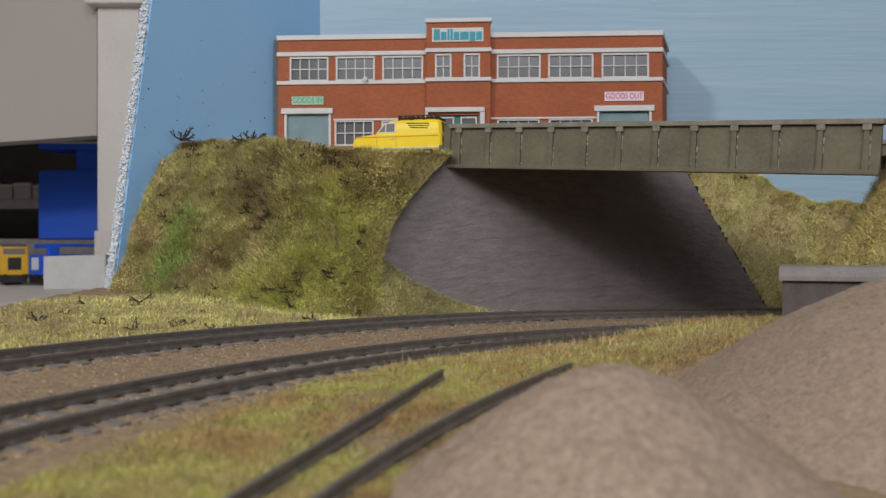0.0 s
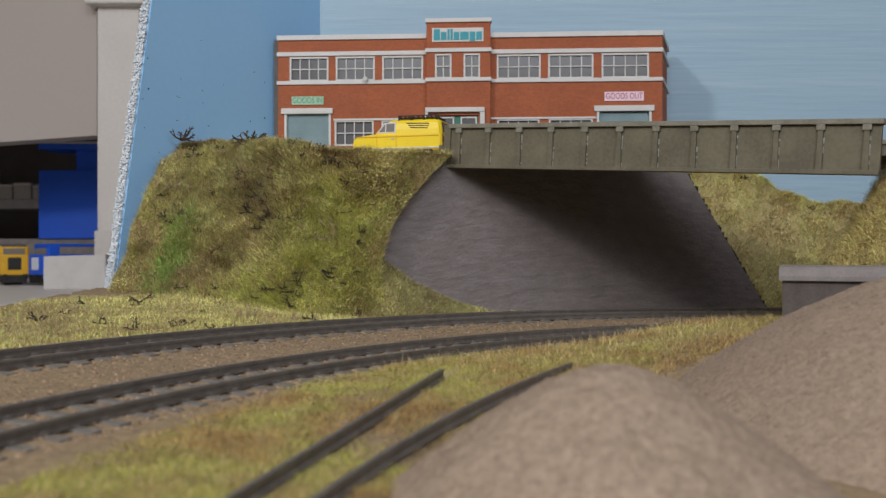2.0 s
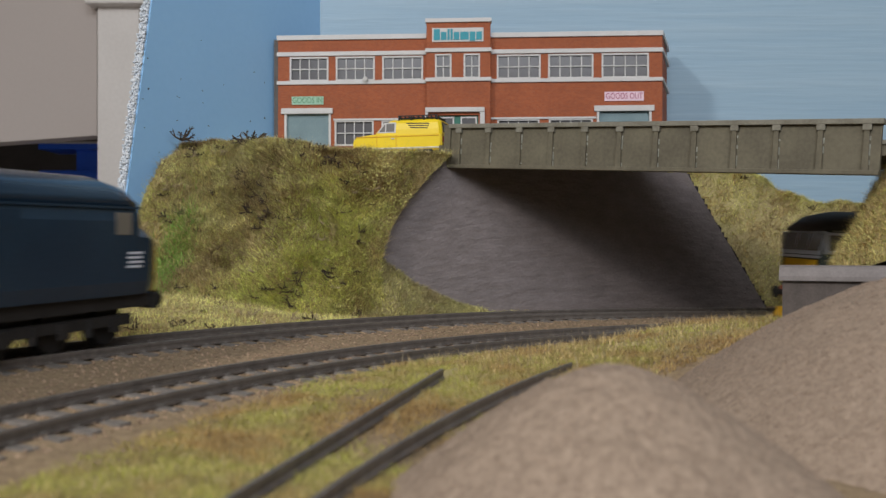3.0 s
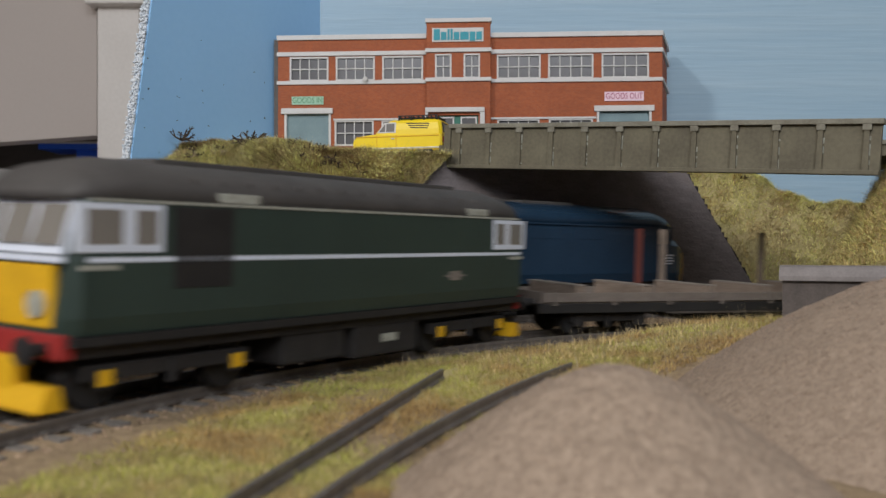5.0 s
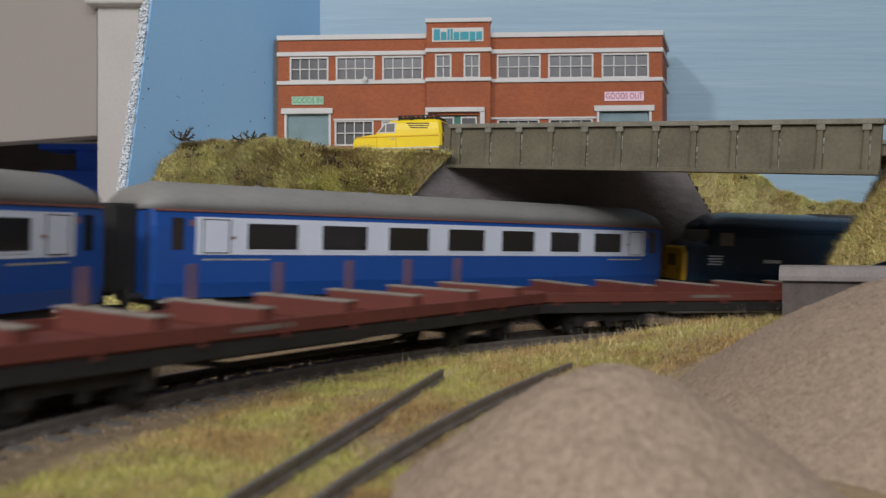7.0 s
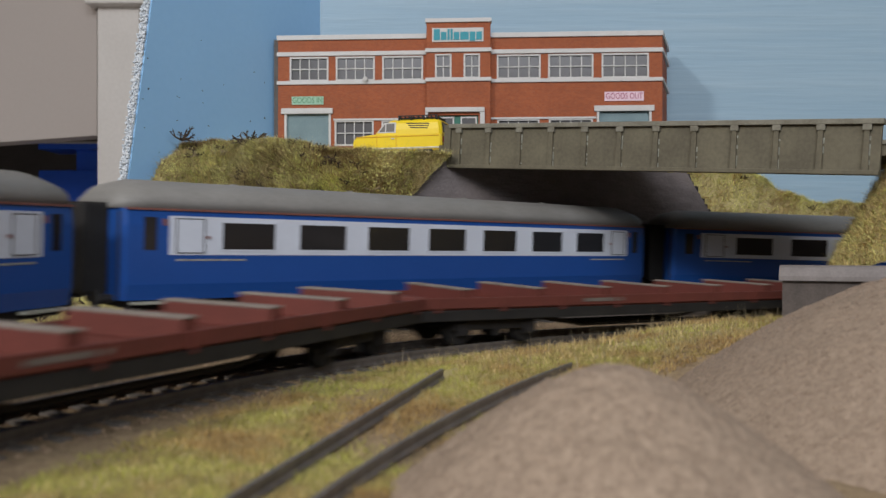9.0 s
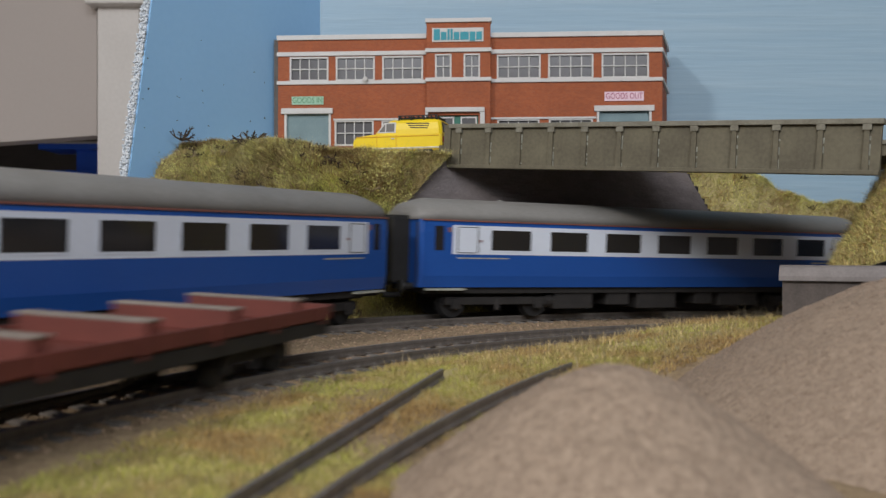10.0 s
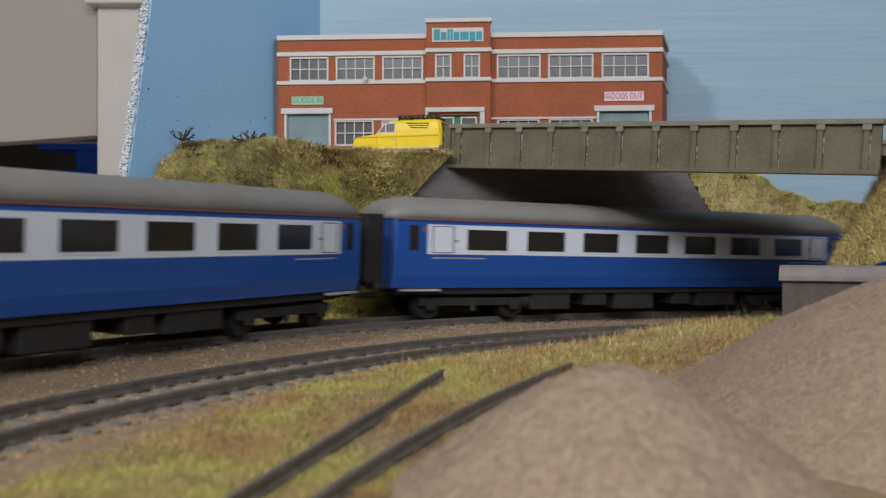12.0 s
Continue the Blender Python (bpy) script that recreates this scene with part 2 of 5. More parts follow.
def add_rod(bm, a, b, r0, r1=None, sides=8):
    a, b = Vector(a), Vector(b)
    m = Matrix.Translation((a + b) / 2) @ (b - a).to_track_quat("Z", "Y").to_matrix().to_4x4()
    bmesh.ops.create_cone(bm, cap_ends=True, segments=sides, radius1=r0, radius2=r0 if r1 is None else r1, depth=(b - a).length, matrix=m)
    return bm


def rod(a, b, r0, r1=None, sides=8):
    return add_rod(bmesh.new(), a, b, r0, r1, sides)


def loft(rings, caps=True):
    """Skin over rings of equal count."""
    bm = bmesh.new()
    vs = [[bm.verts.new(p) for p in ring] for ring in rings]
    n = len(vs[0])
    for a, b in zip(vs, vs[1:]):
        for i in range(n):
            bm.faces.new((a[i], a[(i + 1) % n], b[(i + 1) % n], b[i]))
    if caps:
        bm.faces.new(vs[0])
        bm.faces.new(list(reversed(vs[-1])))
    return bm


def prism(poly, y0, y1, bevel=0.0):
    """A polygon in x and z, thick from y0 to y1."""
    bm = loft([[(x, y0, z) for x, z in poly], [(x, y1, z) for x, z in poly]])
    if bevel:
        bmesh.ops.bevel(bm, geom=bm.edges[:], offset=bevel, segments=2, affect="EDGES")
    return bm


def arc_strip(radius_in, radius_out, z0, z1, th0, th1, step):
    """A bar of rectangular section bent round the tracks' centre, on the board."""
    n = max(2, int((th1 - th0) / step))
    rings = []
    for i in range(n + 1):
        t = th0 + (th1 - th0) * i / n
        ring = []
        for r, z in ((radius_in, z0), (radius_out, z0), (radius_out, z1), (radius_in, z1)):
            x, y = CX - r * math.cos(t), CY + r * math.sin(t)
            ring.append((x, y, board(x, y) + z))
        rings.append(ring)
    return loft(rings)


def sheet(nx, ny, point):
    """A grid of nx by ny cells; point(u, v) gives x, y, z."""
    verts = [point(i / nx, j / ny) for j in range(ny + 1) for i in range(nx + 1)]
    faces = [(j * (nx + 1) + i, j * (nx + 1) + i + 1, (j + 1) * (nx + 1) + i + 1, (j + 1) * (nx + 1) + i) for j in range(ny) for i in range(nx)]
    return verts, faces


def sheet_object(name, verts, faces, material, parent=None):
    me = bpy.data.meshes.new(name)
    me.from_pydata([(x * MM, y * MM, z * MM) for x, y, z in verts], [], faces)
    me.materials.append(material)
    me.shade_smooth()
    ob = new(name, me)
    if parent:
        ob.parent = parent
    return ob


def rough_noise(x, y, size, seed=0.0):
    return noise.noise(Vector((x / size + seed, y / size - seed, seed)))


def text_part(name, words, size, material, parent, m):
    cu = bpy.data.curves.new(name, "FONT")
    cu.body, cu.size, cu.align_x, cu.align_y, cu.extrude = words, size * MM, "CENTER", "CENTER", 0.00004
    tmp = bpy.data.objects.new("tmp_words", cu)
    scene.collection.objects.link(tmp)
    dg = bpy.context.evaluated_depsgraph_get()
    me = bpy.data.meshes.new_from_object(tmp.evaluated_get(dg))
    bpy.data.objects.remove(tmp)
    me.materials.clear()
    me.materials.append(material)
    ob = new(name, me)
    ob.parent = parent
    ob.matrix_basis = m
    return ob


# ---- ground, mounds, banks ----
def smooth(a, b, x):
    t = min(1.0, max(0.0, (x - a) / (b - a)))
    return t * t * (3 - 2 * t)


def verge(x, y):
    """Rise of the grass verge inside the near track, towards the parapet."""
    d = R_NEAR - math.hypot(x - CX, y - CY)
    return 1.7 * smooth(20, 45, d) * smooth(140, 255, y) * smooth(90, 40, x) + 9.0 * smooth(14, 45, d) * smooth(225, 300, y) * smooth(30, 100, x) + 1.2 * smooth(13, 24, d) * smooth(240, 270, y) + 6.0 * smooth(16, 110, -d - (R_BACK - R_NEAR))


def ground_z(x, y):
    r = math.hypot(x - CX, y - CY)
    z = board(x, y) - 3.05 + verge(x, y)
    z += 0.7 * rough_noise(x, y, 9, 3.1) + 0.35 * rough_noise(x, y, 3, 7.7)
    return z


def build_ground():
    def point(u, v):
        y = 60 + 545 * v ** 1.25
        left = -172 + 2.5 * rough_noise(0, y, 12, 1.9)
        x = left + (370 - left) * u
        return (x, y, ground_z(x, y))
    verts, faces = sheet(300, 300, point)
    ob = sheet_object("ground", verts, faces, SAND)
    tagged(ob, "sandy brown model ballast ground with loose grit", "ground", kind="structure")
    bm = box(-420, 860, -520, 690, -60, -32)
    tagged(part("layout_board", bm, TABLE, None), "plain flat baseboard carrying the model railway", "board", kind="structure")
    bm = bmesh.new()
    r = [(-420, -520), (860, -520), (860, 59), (-420, 59)]
    top = [bm.verts.new((x, y, board(x, y) - 3.3)) for x, y in r]
    bm.faces.new(top)
    geo = bmesh.ops.extrude_face_region(bm, geom=bm.faces[:])
    for e in geo["geom"]:
        if isinstance(e, bmesh.types.BMVert):
            e.co.z = -32
    tagged(part("ground", bm, SAND), "sandy ballast ground behind the viewpoint", "ground", kind="structure")
    bm = loft([[(x, y, board(x, y) - 3.3), (x, y, -32)] + [(x2, y2, -32), (x2, y2, board(x2, y2) - 3.3)] for x, y, x2, y2 in ((-420, 59, -174, 59), (-420, 200, -174, 200))])
    tagged(part("ground", bm, SAND), "sandy ballast ground beside the viewpoint", "ground", kind="structure")


def mound(name, cx, cy, rx, ry, height, power, label, seed, turn=0.0):
    def point(u, v):
        a = u * math.tau
        q = v
        c, s = math.cos(a), math.sin(a)
        x0, y0 = rx * q * c, ry * q * s
        x = cx + x0 * math.cos(turn) - y0 * math.sin(turn)
        y = cy + x0 * math.sin(turn) + y0 * math.cos(turn)
        z = board(x, y) - 4 + height * max(0.0, 1 - q ** power) ** 1.15
        z += (1.1 * rough_noise(x, y, 14, seed) + 0.5 * rough_noise(x, y, 4, seed + 2) + 0.28 * rough_noise(x, y, 1.6, seed + 5)) * min(1, 3 * (1 - q) + 0.2)
        return (x, y, z)
    verts, faces = sheet(150, 70, point)
    ob = tagged(sheet_object(name, verts, faces, MOUND_MAT), label, "mound", group="gravel mounds")
    grit_field("mound_grit", int(rx * ry * 2.4), lambda g: point(g.random(), g.random() ** 0.5 * 0.98), 0.26, GRIT_PINK, "loose grains lying on the gravel mound", int(seed * 10))
    return ob


WALL_O, WALL_D = Vector((17, 438, 0)), Vector((0.892, 0.452, 0))


def top_edge(u):
    """Plan of the bank's upper edge, from the sky board to the bridge."""
    return -129 + 133 * u, 474 - 60 * smooth(0.1, 0.72, u) + 13 * smooth(0.82, 1, u) + 3 * math.sin(11 * u)


def bank_point(u, v):
    fx, fy = -150 + 128 * u, 418 - 22 * smooth(0.2, 0.75, u) + 8 * smooth(0.75, 1, u)
    tx, ty = top_edge(u)
    w = v
    x, y = fx + (tx - fx) * w, fy + (ty - fy) * w
    x -= 15 * math.sin(math.pi * w) * smooth(0.55, 1, u)
    y -= 4 * math.sin(math.pi * w) * smooth(0.6, 1, u)
    top = 93 - 9.5 * smooth(0.05, 0.8, u)
    base = ground_z(fx, fy) - 1.0
    rise = 0.10 * smooth(0, 0.2, w) + 0.90 * smooth(0.04, 0.98, w) ** 0.85
    rise += (w - rise) * smooth(0.6, 0.95, u)
    z = base + (top - base) * rise
    k = min(1, 4 * w) * min(1, 5 * (1 - w) + 0.35) * (1 - 0.8 * smooth(0.62, 0.95, u))
    z += k * (4.0 * rough_noise(x, z, 24, 1.3) + 2.6 * rough_noise(x, z, 9, 4.2))
    y += k * (9.0 * rough_noise(x, z, 19, 9.1) + 3.2 * rough_noise(x, z, 7, 3.4))
    return set_back(x, y, z)


def far_bank_point(u, v):
    """Bank beyond the tracks, outside the curve past the retaining wall."""
    x = 126 + 230 * u
    y = 519 + 6 * smooth(0, 0.3, u) + 26 * v
    top = 93 - 4 * smooth(0.05, 0.20, u) - 18 * smooth(0.20, 0.36, u)
    z = board(x, y) - 4 + (top - board(x, y)) * smooth(-0.05, 0.85, v)
    z += min(1, 4 * v) * (4 * rough_noise(x, y, 18, 2.2) + 2.5 * rough_noise(x, y, 7, 5.1))
    y += min(1, 4 * v) * 3 * rough_noise(x, z, 11, 7.7)
    return set_back(x, y, z)


def near_bank_point(u, v):
    """Bank inside the curve that carries the bridge's end."""
    x = 112 + 134 * u + 33 * v
    y = 303 + 82 * v
    side = smooth(0.05, 0.33, u)
    z = board(x, y) + 2 + 26 * smooth(-0.01, 0.12, u) + 47 * side * smooth(-0.12, 0.34, v) + 6 * smooth(0.3, 0.6, u)
    z += 3.0 * rough_noise(x, y, 20, 6.4) + 1.8 * rough_noise(x, y, 8, 8.4)
    return set_back(x, y, z)


def plateau_point(u, v):
    x0, y0 = top_edge(u)
    x = -138 + 142 * u
    y = y0 + (574 - y0) * v - 1.5
    return set_back(x, y, 91.6 - 9.0 * smooth(0.05, 0.8, u) + 6.5 * smooth(0.0, 0.32, v) * smooth(0.1, 0.6, u) + 0.5 * rough_noise(x, y, 8, 3))


def apron_point(u, v):
    """Low grassy slope spilling from the bank along the foot of the retaining wall."""
    s = -78 + 78 * u
    wx, wy = DEEPER * WALL_O.x + WALL_D.x * s, DEEPER * WALL_O.y + WALL_D.y * s
    out = (1 - v) * (27 - 12 * u) * smooth(-0.05, 0.4, u) - 1.0
    x, y = wx + 0.452 * out, wy - 0.892 * out
    low = board(x, y) - 3.0
    z = low + (2.0 + 46 * (1 - u) ** 1.6) * smooth(0, 1.05, v) + (4.0 * rough_noise(x, y, 9, 5.2) + 2.0 * rough_noise(x, y, 4, 2.2)) * v * (1 - u)
    return (x, y, z)


def surface(name, point, nx, ny, label, category="bank", material=None):
    verts, faces = sheet(nx, ny, point)
    ob = sheet_object(name, verts, faces, material or EARTH)
    return tagged(ob, label, category, kind="structure")


def grass_field(name, count, sampler, length, material, label, lean=0.55, width=0.32, seed=1):
    """Many thin fibres as one object; sampler(rng) gives a root or None."""
    rng = random.Random(seed)
    verts, faces = [], []
    tries = 0
    while len(faces) < count and tries < count * 6:
        tries += 1
        p = sampler(rng)
        if p is None:
            continue
        x, y, z = p
        a = rng.random() * math.tau
        h = length * rng.uniform(0.45, 1.25)
        lx, ly = rng.gauss(0, lean) * h, rng.gauss(0, lean) * h - 0.15 * h
        w = width * rng.uniform(0.6, 1.3)
        n = len(verts)
        verts += [(x - w * math.cos(a), y - w * math.sin(a), z - 0.3), (x + w * math.cos(a), y + w * math.sin(a), z - 0.3),
                  (x + lx, y + ly, z + max(0.25 * h, h - 0.35 * math.hypot(lx, ly)))]
        faces.append((n, n + 1, n + 2))
    me = bpy.data.meshes.new(name)
    me.from_pydata([(x * MM, y * MM, z * MM) for x, y, z in verts], [], faces)
    me.materials.append(material)
    return tagged(new(name, me), label, "grass", kind="stuff")


def patch(x, y, size, seed, low):
    return rough_noise(x, y, size, seed) > low


def siding_far(y):
    return -31.0 + 0.264 * (y - 136.5)


def siding_near(y):
    return -18.4 + 0.285 * (y - 139) + 0.001 * (y - 139) ** 2


def front_turf(x, y):
    """Where grass grows between the near track and the mounds."""
    d = R_NEAR - math.hypot(x - CX, y - CY)
    edge = 27 + 7 * rough_noise(x, y, 16, 2.0) + 4 * rough_noise(x, y, 5, 6.0) - 8 * smooth(215, 275, y)
    return d > edge and patch(x, y, 22, 11.5, -0.12 + 0.25 * smooth(44, 26, d) * smooth(230, 190, y) - 0.4 * smooth(210, 260, y))


def build_turf():
    """Thin green flock under the fibres, as patches lying on the sand."""
    verts, faces, index = [], [], {}
    step = 1.5

    def vert(i, j):
        if (i, j) not in index:
            x, y = -110 + step * i, 105 + step * j
            index[(i, j)] = len(verts)
            verts.append((x, y, ground_z(x, y) + 0.25))
        return index[(i, j)]
    for i in range(-40, 190):
        for j in range(215):
            x, y = -110 + step * (i + 0.5), 105 + step * (j + 0.5)
            out = math.hypot(x - CX, y - CY) - R_BACK
            verge_side = 21 + 7 * rough_noise(x, y, 9, 5.5) < out < 130 and x > -166 and y > 250
            if verge_side or (out < 0 and R_BACK + out > R_NEAR - 76 and all(front_turf(x + a, y + b) for a, b in ((4, 0), (-4, 0), (0, 4), (0, -4)))):
                faces.append((vert(i, j), vert(i + 1, j), vert(i + 1, j + 1), vert(i, j + 1)))
    tagged(sheet_object("turf", verts, faces, EARTH), "patchy olive green flock on the sandy ground", "turf", kind="stuff")


def grit_field(name, count, sampler, size, material, label, seed):
    """Loose grains, each a small uneven lump, as one object."""
    rng = random.Random(seed)
    verts, faces = [], []
    for _ in range(count):
        p = sampler(rng)
        if p is None:
            continue
        x, y, z = p
        r = size * rng.uniform(0.5, 1.4)
        n = len(verts)
        for dx, dy, dz in ((1, 0, 0), (-1, 0, 0), (0, 1, 0), (0, -1, 0), (0, 0, 1), (0, 0, -1)):
            k = r * rng.uniform(0.6, 1.1)
            verts.append((x + dx * k, y + dy * k, z + dz * k * 0.8))
        for a, b, c in ((0, 2, 4), (2, 1, 4), (1, 3, 4), (3, 0, 4), (2, 0, 5), (1, 2, 5), (3, 1, 5), (0, 3, 5)):
            faces.append((n + a, n + b, n + c))
    me = bpy.data.meshes.new(name)
    me.from_pydata([(x * MM, y * MM, z * MM) for x, y, z in verts], [], faces)
    me.materials.append(material)
    tagged(new(name, me), label, "grit", kind="stuff")


def build_grit():
    def bed(radius, spread):
        def sample(rng):
            th = radians(rng.uniform(8, 80))
            r = radius + rng.uniform(-spread, spread)
            x, y = CX - r * math.cos(th), CY + r * math.sin(th)
            return (x, y, ground_z(x, y) + 0.1)
        return sample
    grit_field("ballast_grit", 16000, bed((R_NEAR + R_BACK) / 2, 52), 0.42, GRIT, "loose sandy ballast grains between the tracks", 31)


def build_grass():
    def bank(rng):
        u, v = rng.random(), rng.random()
        return bank_point(u, v)

    def lift(p, rng):
        return (p[0], p[1] - rng.uniform(0.2, 1.8), p[2] + rng.uniform(0, 1.6))

    def bank_green(rng):
        u, v = rng.random(), rng.random()
        p = bank_point(u, v)
        return p if patch(p[0], p[2], 22, 3.3, 0.05) else None

    def bank_dry(rng):
        u, v = rng.random(), rng.random()
        p = bank_point(u, v)
        return p if patch(p[0], p[2], 16, 8.8, 0.08) else None

    def bright(rng):
        u, v = rng.gauss(0.17, 0.03), rng.gauss(0.28, 0.12)
        return bank_point(min(1, max(0, u)), min(1, max(0, v)))

    grass_field("bank_grass", 90000, bank, 3.2, GRASS, "olive and yellow-green static grass on the bank", seed=2, width=0.22, lean=0.7)
    grass_field("bank_grass", 9000, bank_dry, 3.8, GRASS_DRY, "dry brownish static grass patches on the bank", seed=3, width=0.2, lean=0.8)
    grass_field("bank_grass", 2600, bright, 4.2, GRASS_BRIGHT, "bright green static grass tuft patch on the bank", seed=4)

    def far_dry(rng):
        p = far_bank_point(rng.random() * 0.72, rng.random())
        return p if patch(p[0], p[2], 13, 2.8, 0.0) else None

    def left_verge(rng):
        th = radians(rng.uniform(20, 58))
        r = R_BACK + 17 + 92 * rng.random() ** 1.3
        x, y = CX - r * math.cos(th), CY + r * math.sin(th)
        if x < -169 or rng.random() > smooth(18, 30, r - R_BACK + 7 * rough_noise(x, y, 9, 5.5)):
            return None
        return (x, y, ground_z(x, y))

    def front(rng):
        y = rng.uniform(112, 300)
        x = rng.uniform(siding_far(y) - 40, siding_near(y) + 20)
        if min(abs(x - siding_far(y)), abs(x - siding_near(y))) < 1.6:
            return None
        edge = rng.gauss(0, 5.0)
        return (x, y, ground_z(x, y)) if front_turf(x + edge, y + rng.gauss(0, 5.0)) else None

    def right_verge(rng):
        th = radians(rng.uniform(36, 80))
        r = R_NEAR - 13 - 75 * rng.random() ** 1.2
        x, y = CX - r * math.cos(th), CY + r * math.sin(th)
        if rng.random() > 0.35 + smooth(13, 20, R_NEAR - r):
            return None
        return (x, y, ground_z(x, y))

    grass_field("verge_grass", 42000, left_verge, 2.2, GRASS, "short yellow-green grass at the bank's foot", seed=5, width=0.2, lean=0.8)
    grass_field("verge_grass", 7000, left_verge, 2.0, GRASS_DRY, "short dry grass at the bank's foot", seed=15, width=0.2, lean=0.8)
    grass_field("foreground_grass", 80000, front, 1.9, GRASS_LOW, "yellow-green static grass round the disused siding", seed=6, width=0.12, lean=1.0)
    grass_field("foreground_grass", 16000, front, 1.9, GRASS_DRY, "dry ochre static grass round the disused siding", seed=7, width=0.11, lean=1.0)
    grass_field("verge_grass", 40000, right_verge, 1.8, GRASS_LOW, "straggly green grass beside the near track", seed=8, width=0.2, lean=0.8)
    grass_field("verge_grass", 7000, right_verge, 3.4, GRASS_DRY, "long dry grass stalks beside the near track", seed=9, width=0.16)
    grass_field("bank_grass", 42000, lambda g: far_bank_point(g.random() * 0.72, g.random()), 3.2, GRASS, "olive grass on the bank beyond the bridge", seed=10, width=0.22, lean=0.8)
    grass_field("bank_grass", 14000, lambda g: far_dry(g), 3.6, GRASS_DRY, "ochre grass on the bank beyond the bridge", seed=11, width=0.22, lean=0.9)
    grass_field("bank_grass", 36000, lambda g: near_bank_point(g.random() * 0.6, g.random()), 2.8, GRASS, "yellow-green grass on the bank at the bridge end", seed=12, width=0.2, lean=0.9)
    grass_field("bank_grass", 22000, lambda g: near_bank_point(g.random() * 0.6, g.random()), 3.0, GRASS_DRY, "ochre grass on the bank at the bridge end", seed=13, width=0.2, lean=0.9)
    def zone(u0, su, v0, sv):
        def sample(rng):
            u, v = rng.gauss(u0, su), rng.gauss(v0, sv)
            return bank_point(u, v) if 0 < u < 1 and 0 < v < 1 else None
        return sample

    # lime fibres stand in for light on the bank, olive ones for shade
    grass_field("bank_grass", 22000, zone(0.72, 0.13, 0.42, 0.20), 3.4, GRASS_LIME, "lime green tufts painting the bank's right side as lit", seed=51, width=0.2, lean=0.8)
    grass_field("bank_grass", 9000, zone(0.55, 0.10, 0.14, 0.08), 3.0, GRASS_LIME, "lime green tufts near the bank's foot", seed=52, width=0.2, lean=0.8)
    grass_field("bank_grass", 26000, zone(0.34, 0.16, 0.66, 0.20), 3.6, GRASS_OLIVE, "olive-brown growth on the upper bank, darker to stand for shade", seed=53, width=0.2, lean=0.8)
    grass_field("bank_grass", 6000, zone(0.72, 0.10, 0.85, 0.10), 3.4, GRASS_DRY, "ochre brown growth near the bank's crest", seed=54, width=0.2, lean=0.9)
    for k, (u, v, a, b, n) in enumerate(((0.42, 0.56, 0.07, 0.09, 5000), (0.10, 0.94, 0.04, 0.05, 2600), (0.68, 0.88, 0.06, 0.07, 3600), (0.55, 0.72, 0.10, 0.10, 3000), (0.80, 0.72, 0.05, 0.07, 2200), (0.30, 0.30, 0.08, 0.10, 2600), (0.86, 0.25, 0.05, 0.14, 3000))):
        grass_field("bank_grass", n, zone(u, a, v, b), 4.0, GRASS_BROWN, "brown dead undergrowth patch on the bank", seed=60 + k, width=0.18, lean=1.0)
    grass_field("bank_grass", 15000, lambda g: apron_point(g.random(), g.random()), 2.4, GRASS_OLIVE, "dull grass along the foot of the stone wall", seed=71, width=0.18, lean=0.9)
    grass_field("bank_grass", 12000, lambda g: apron_point(g.random() ** 1.4, g.random()), 2.6, GRASS, "yellow-green grass along the foot of the stone wall", seed=72, width=0.18, lean=0.9)
    grass_field("bank_stalks", 9000, bank, 6.0, GRASS, "long fine green stalks standing out of the bank grass", seed=73, width=0.07, lean=1.0)
    grass_field("verge_grass", 9000, left_verge, 2.4, GRASS_BROWN, "brown dead grass at the bank's foot", seed=56, width=0.16, lean=1.0)
    grass_field("verge_grass", 9000, left_verge, 2.4, GRASS_OLIVE, "dull olive grass at the bank's foot", seed=57, width=0.16, lean=1.0)
    grass_field("verge_grass", 700, right_verge, 8.0, STRAW, "tall pale straw stalks beside the near track", seed=58, width=0.10, lean=0.35)
    grass_field("verge_grass", 12000, right_verge, 2.6, GRASS_BROWN, "brown dead grass beside the near track", seed=59, width=0.16, lean=0.9)
    grass_field("verge_grass", 8000, left_verge, 2.2, GRASS_LIME, "fresh lime green grass at the bank's foot", seed=55, width=0.18, lean=0.8)
    grit_field("bank_flock", 30000, lambda g: lift(bank(g), g), 0.36, FLOCK, "crumbs of olive, lime and brown scenic flock on the bank", 41)
    grit_field("bank_flock", 9000, lambda g: lift(far_bank_point(g.random() * 0.7, g.random()), g), 0.4, FLOCK, "crumbs of scenic flock on the bank beyond the bridge", 42)
    grit_field("bank_flock", 8000, lambda g: lift(near_bank_point(g.random() * 0.5, g.random()), g), 0.45, FLOCK, "crumbs of scenic flock on the bank at the bridge end", 43)
    grit_field("verge_flock", 7000, lambda g: left_verge(g), 0.5, FLOCK, "crumbs of scenic flock along the bank's foot", 44)
    grit_field("verge_flock", 7000, lambda g: right_verge(g), 0.45, FLOCK, "crumbs of scenic flock beside the near track", 45)
    grass_field("bank_stalks", 5000, bank, 5.6, STRAW, "pale straw stalks standing out of the bank grass", seed=46, width=0.10, lean=0.9)


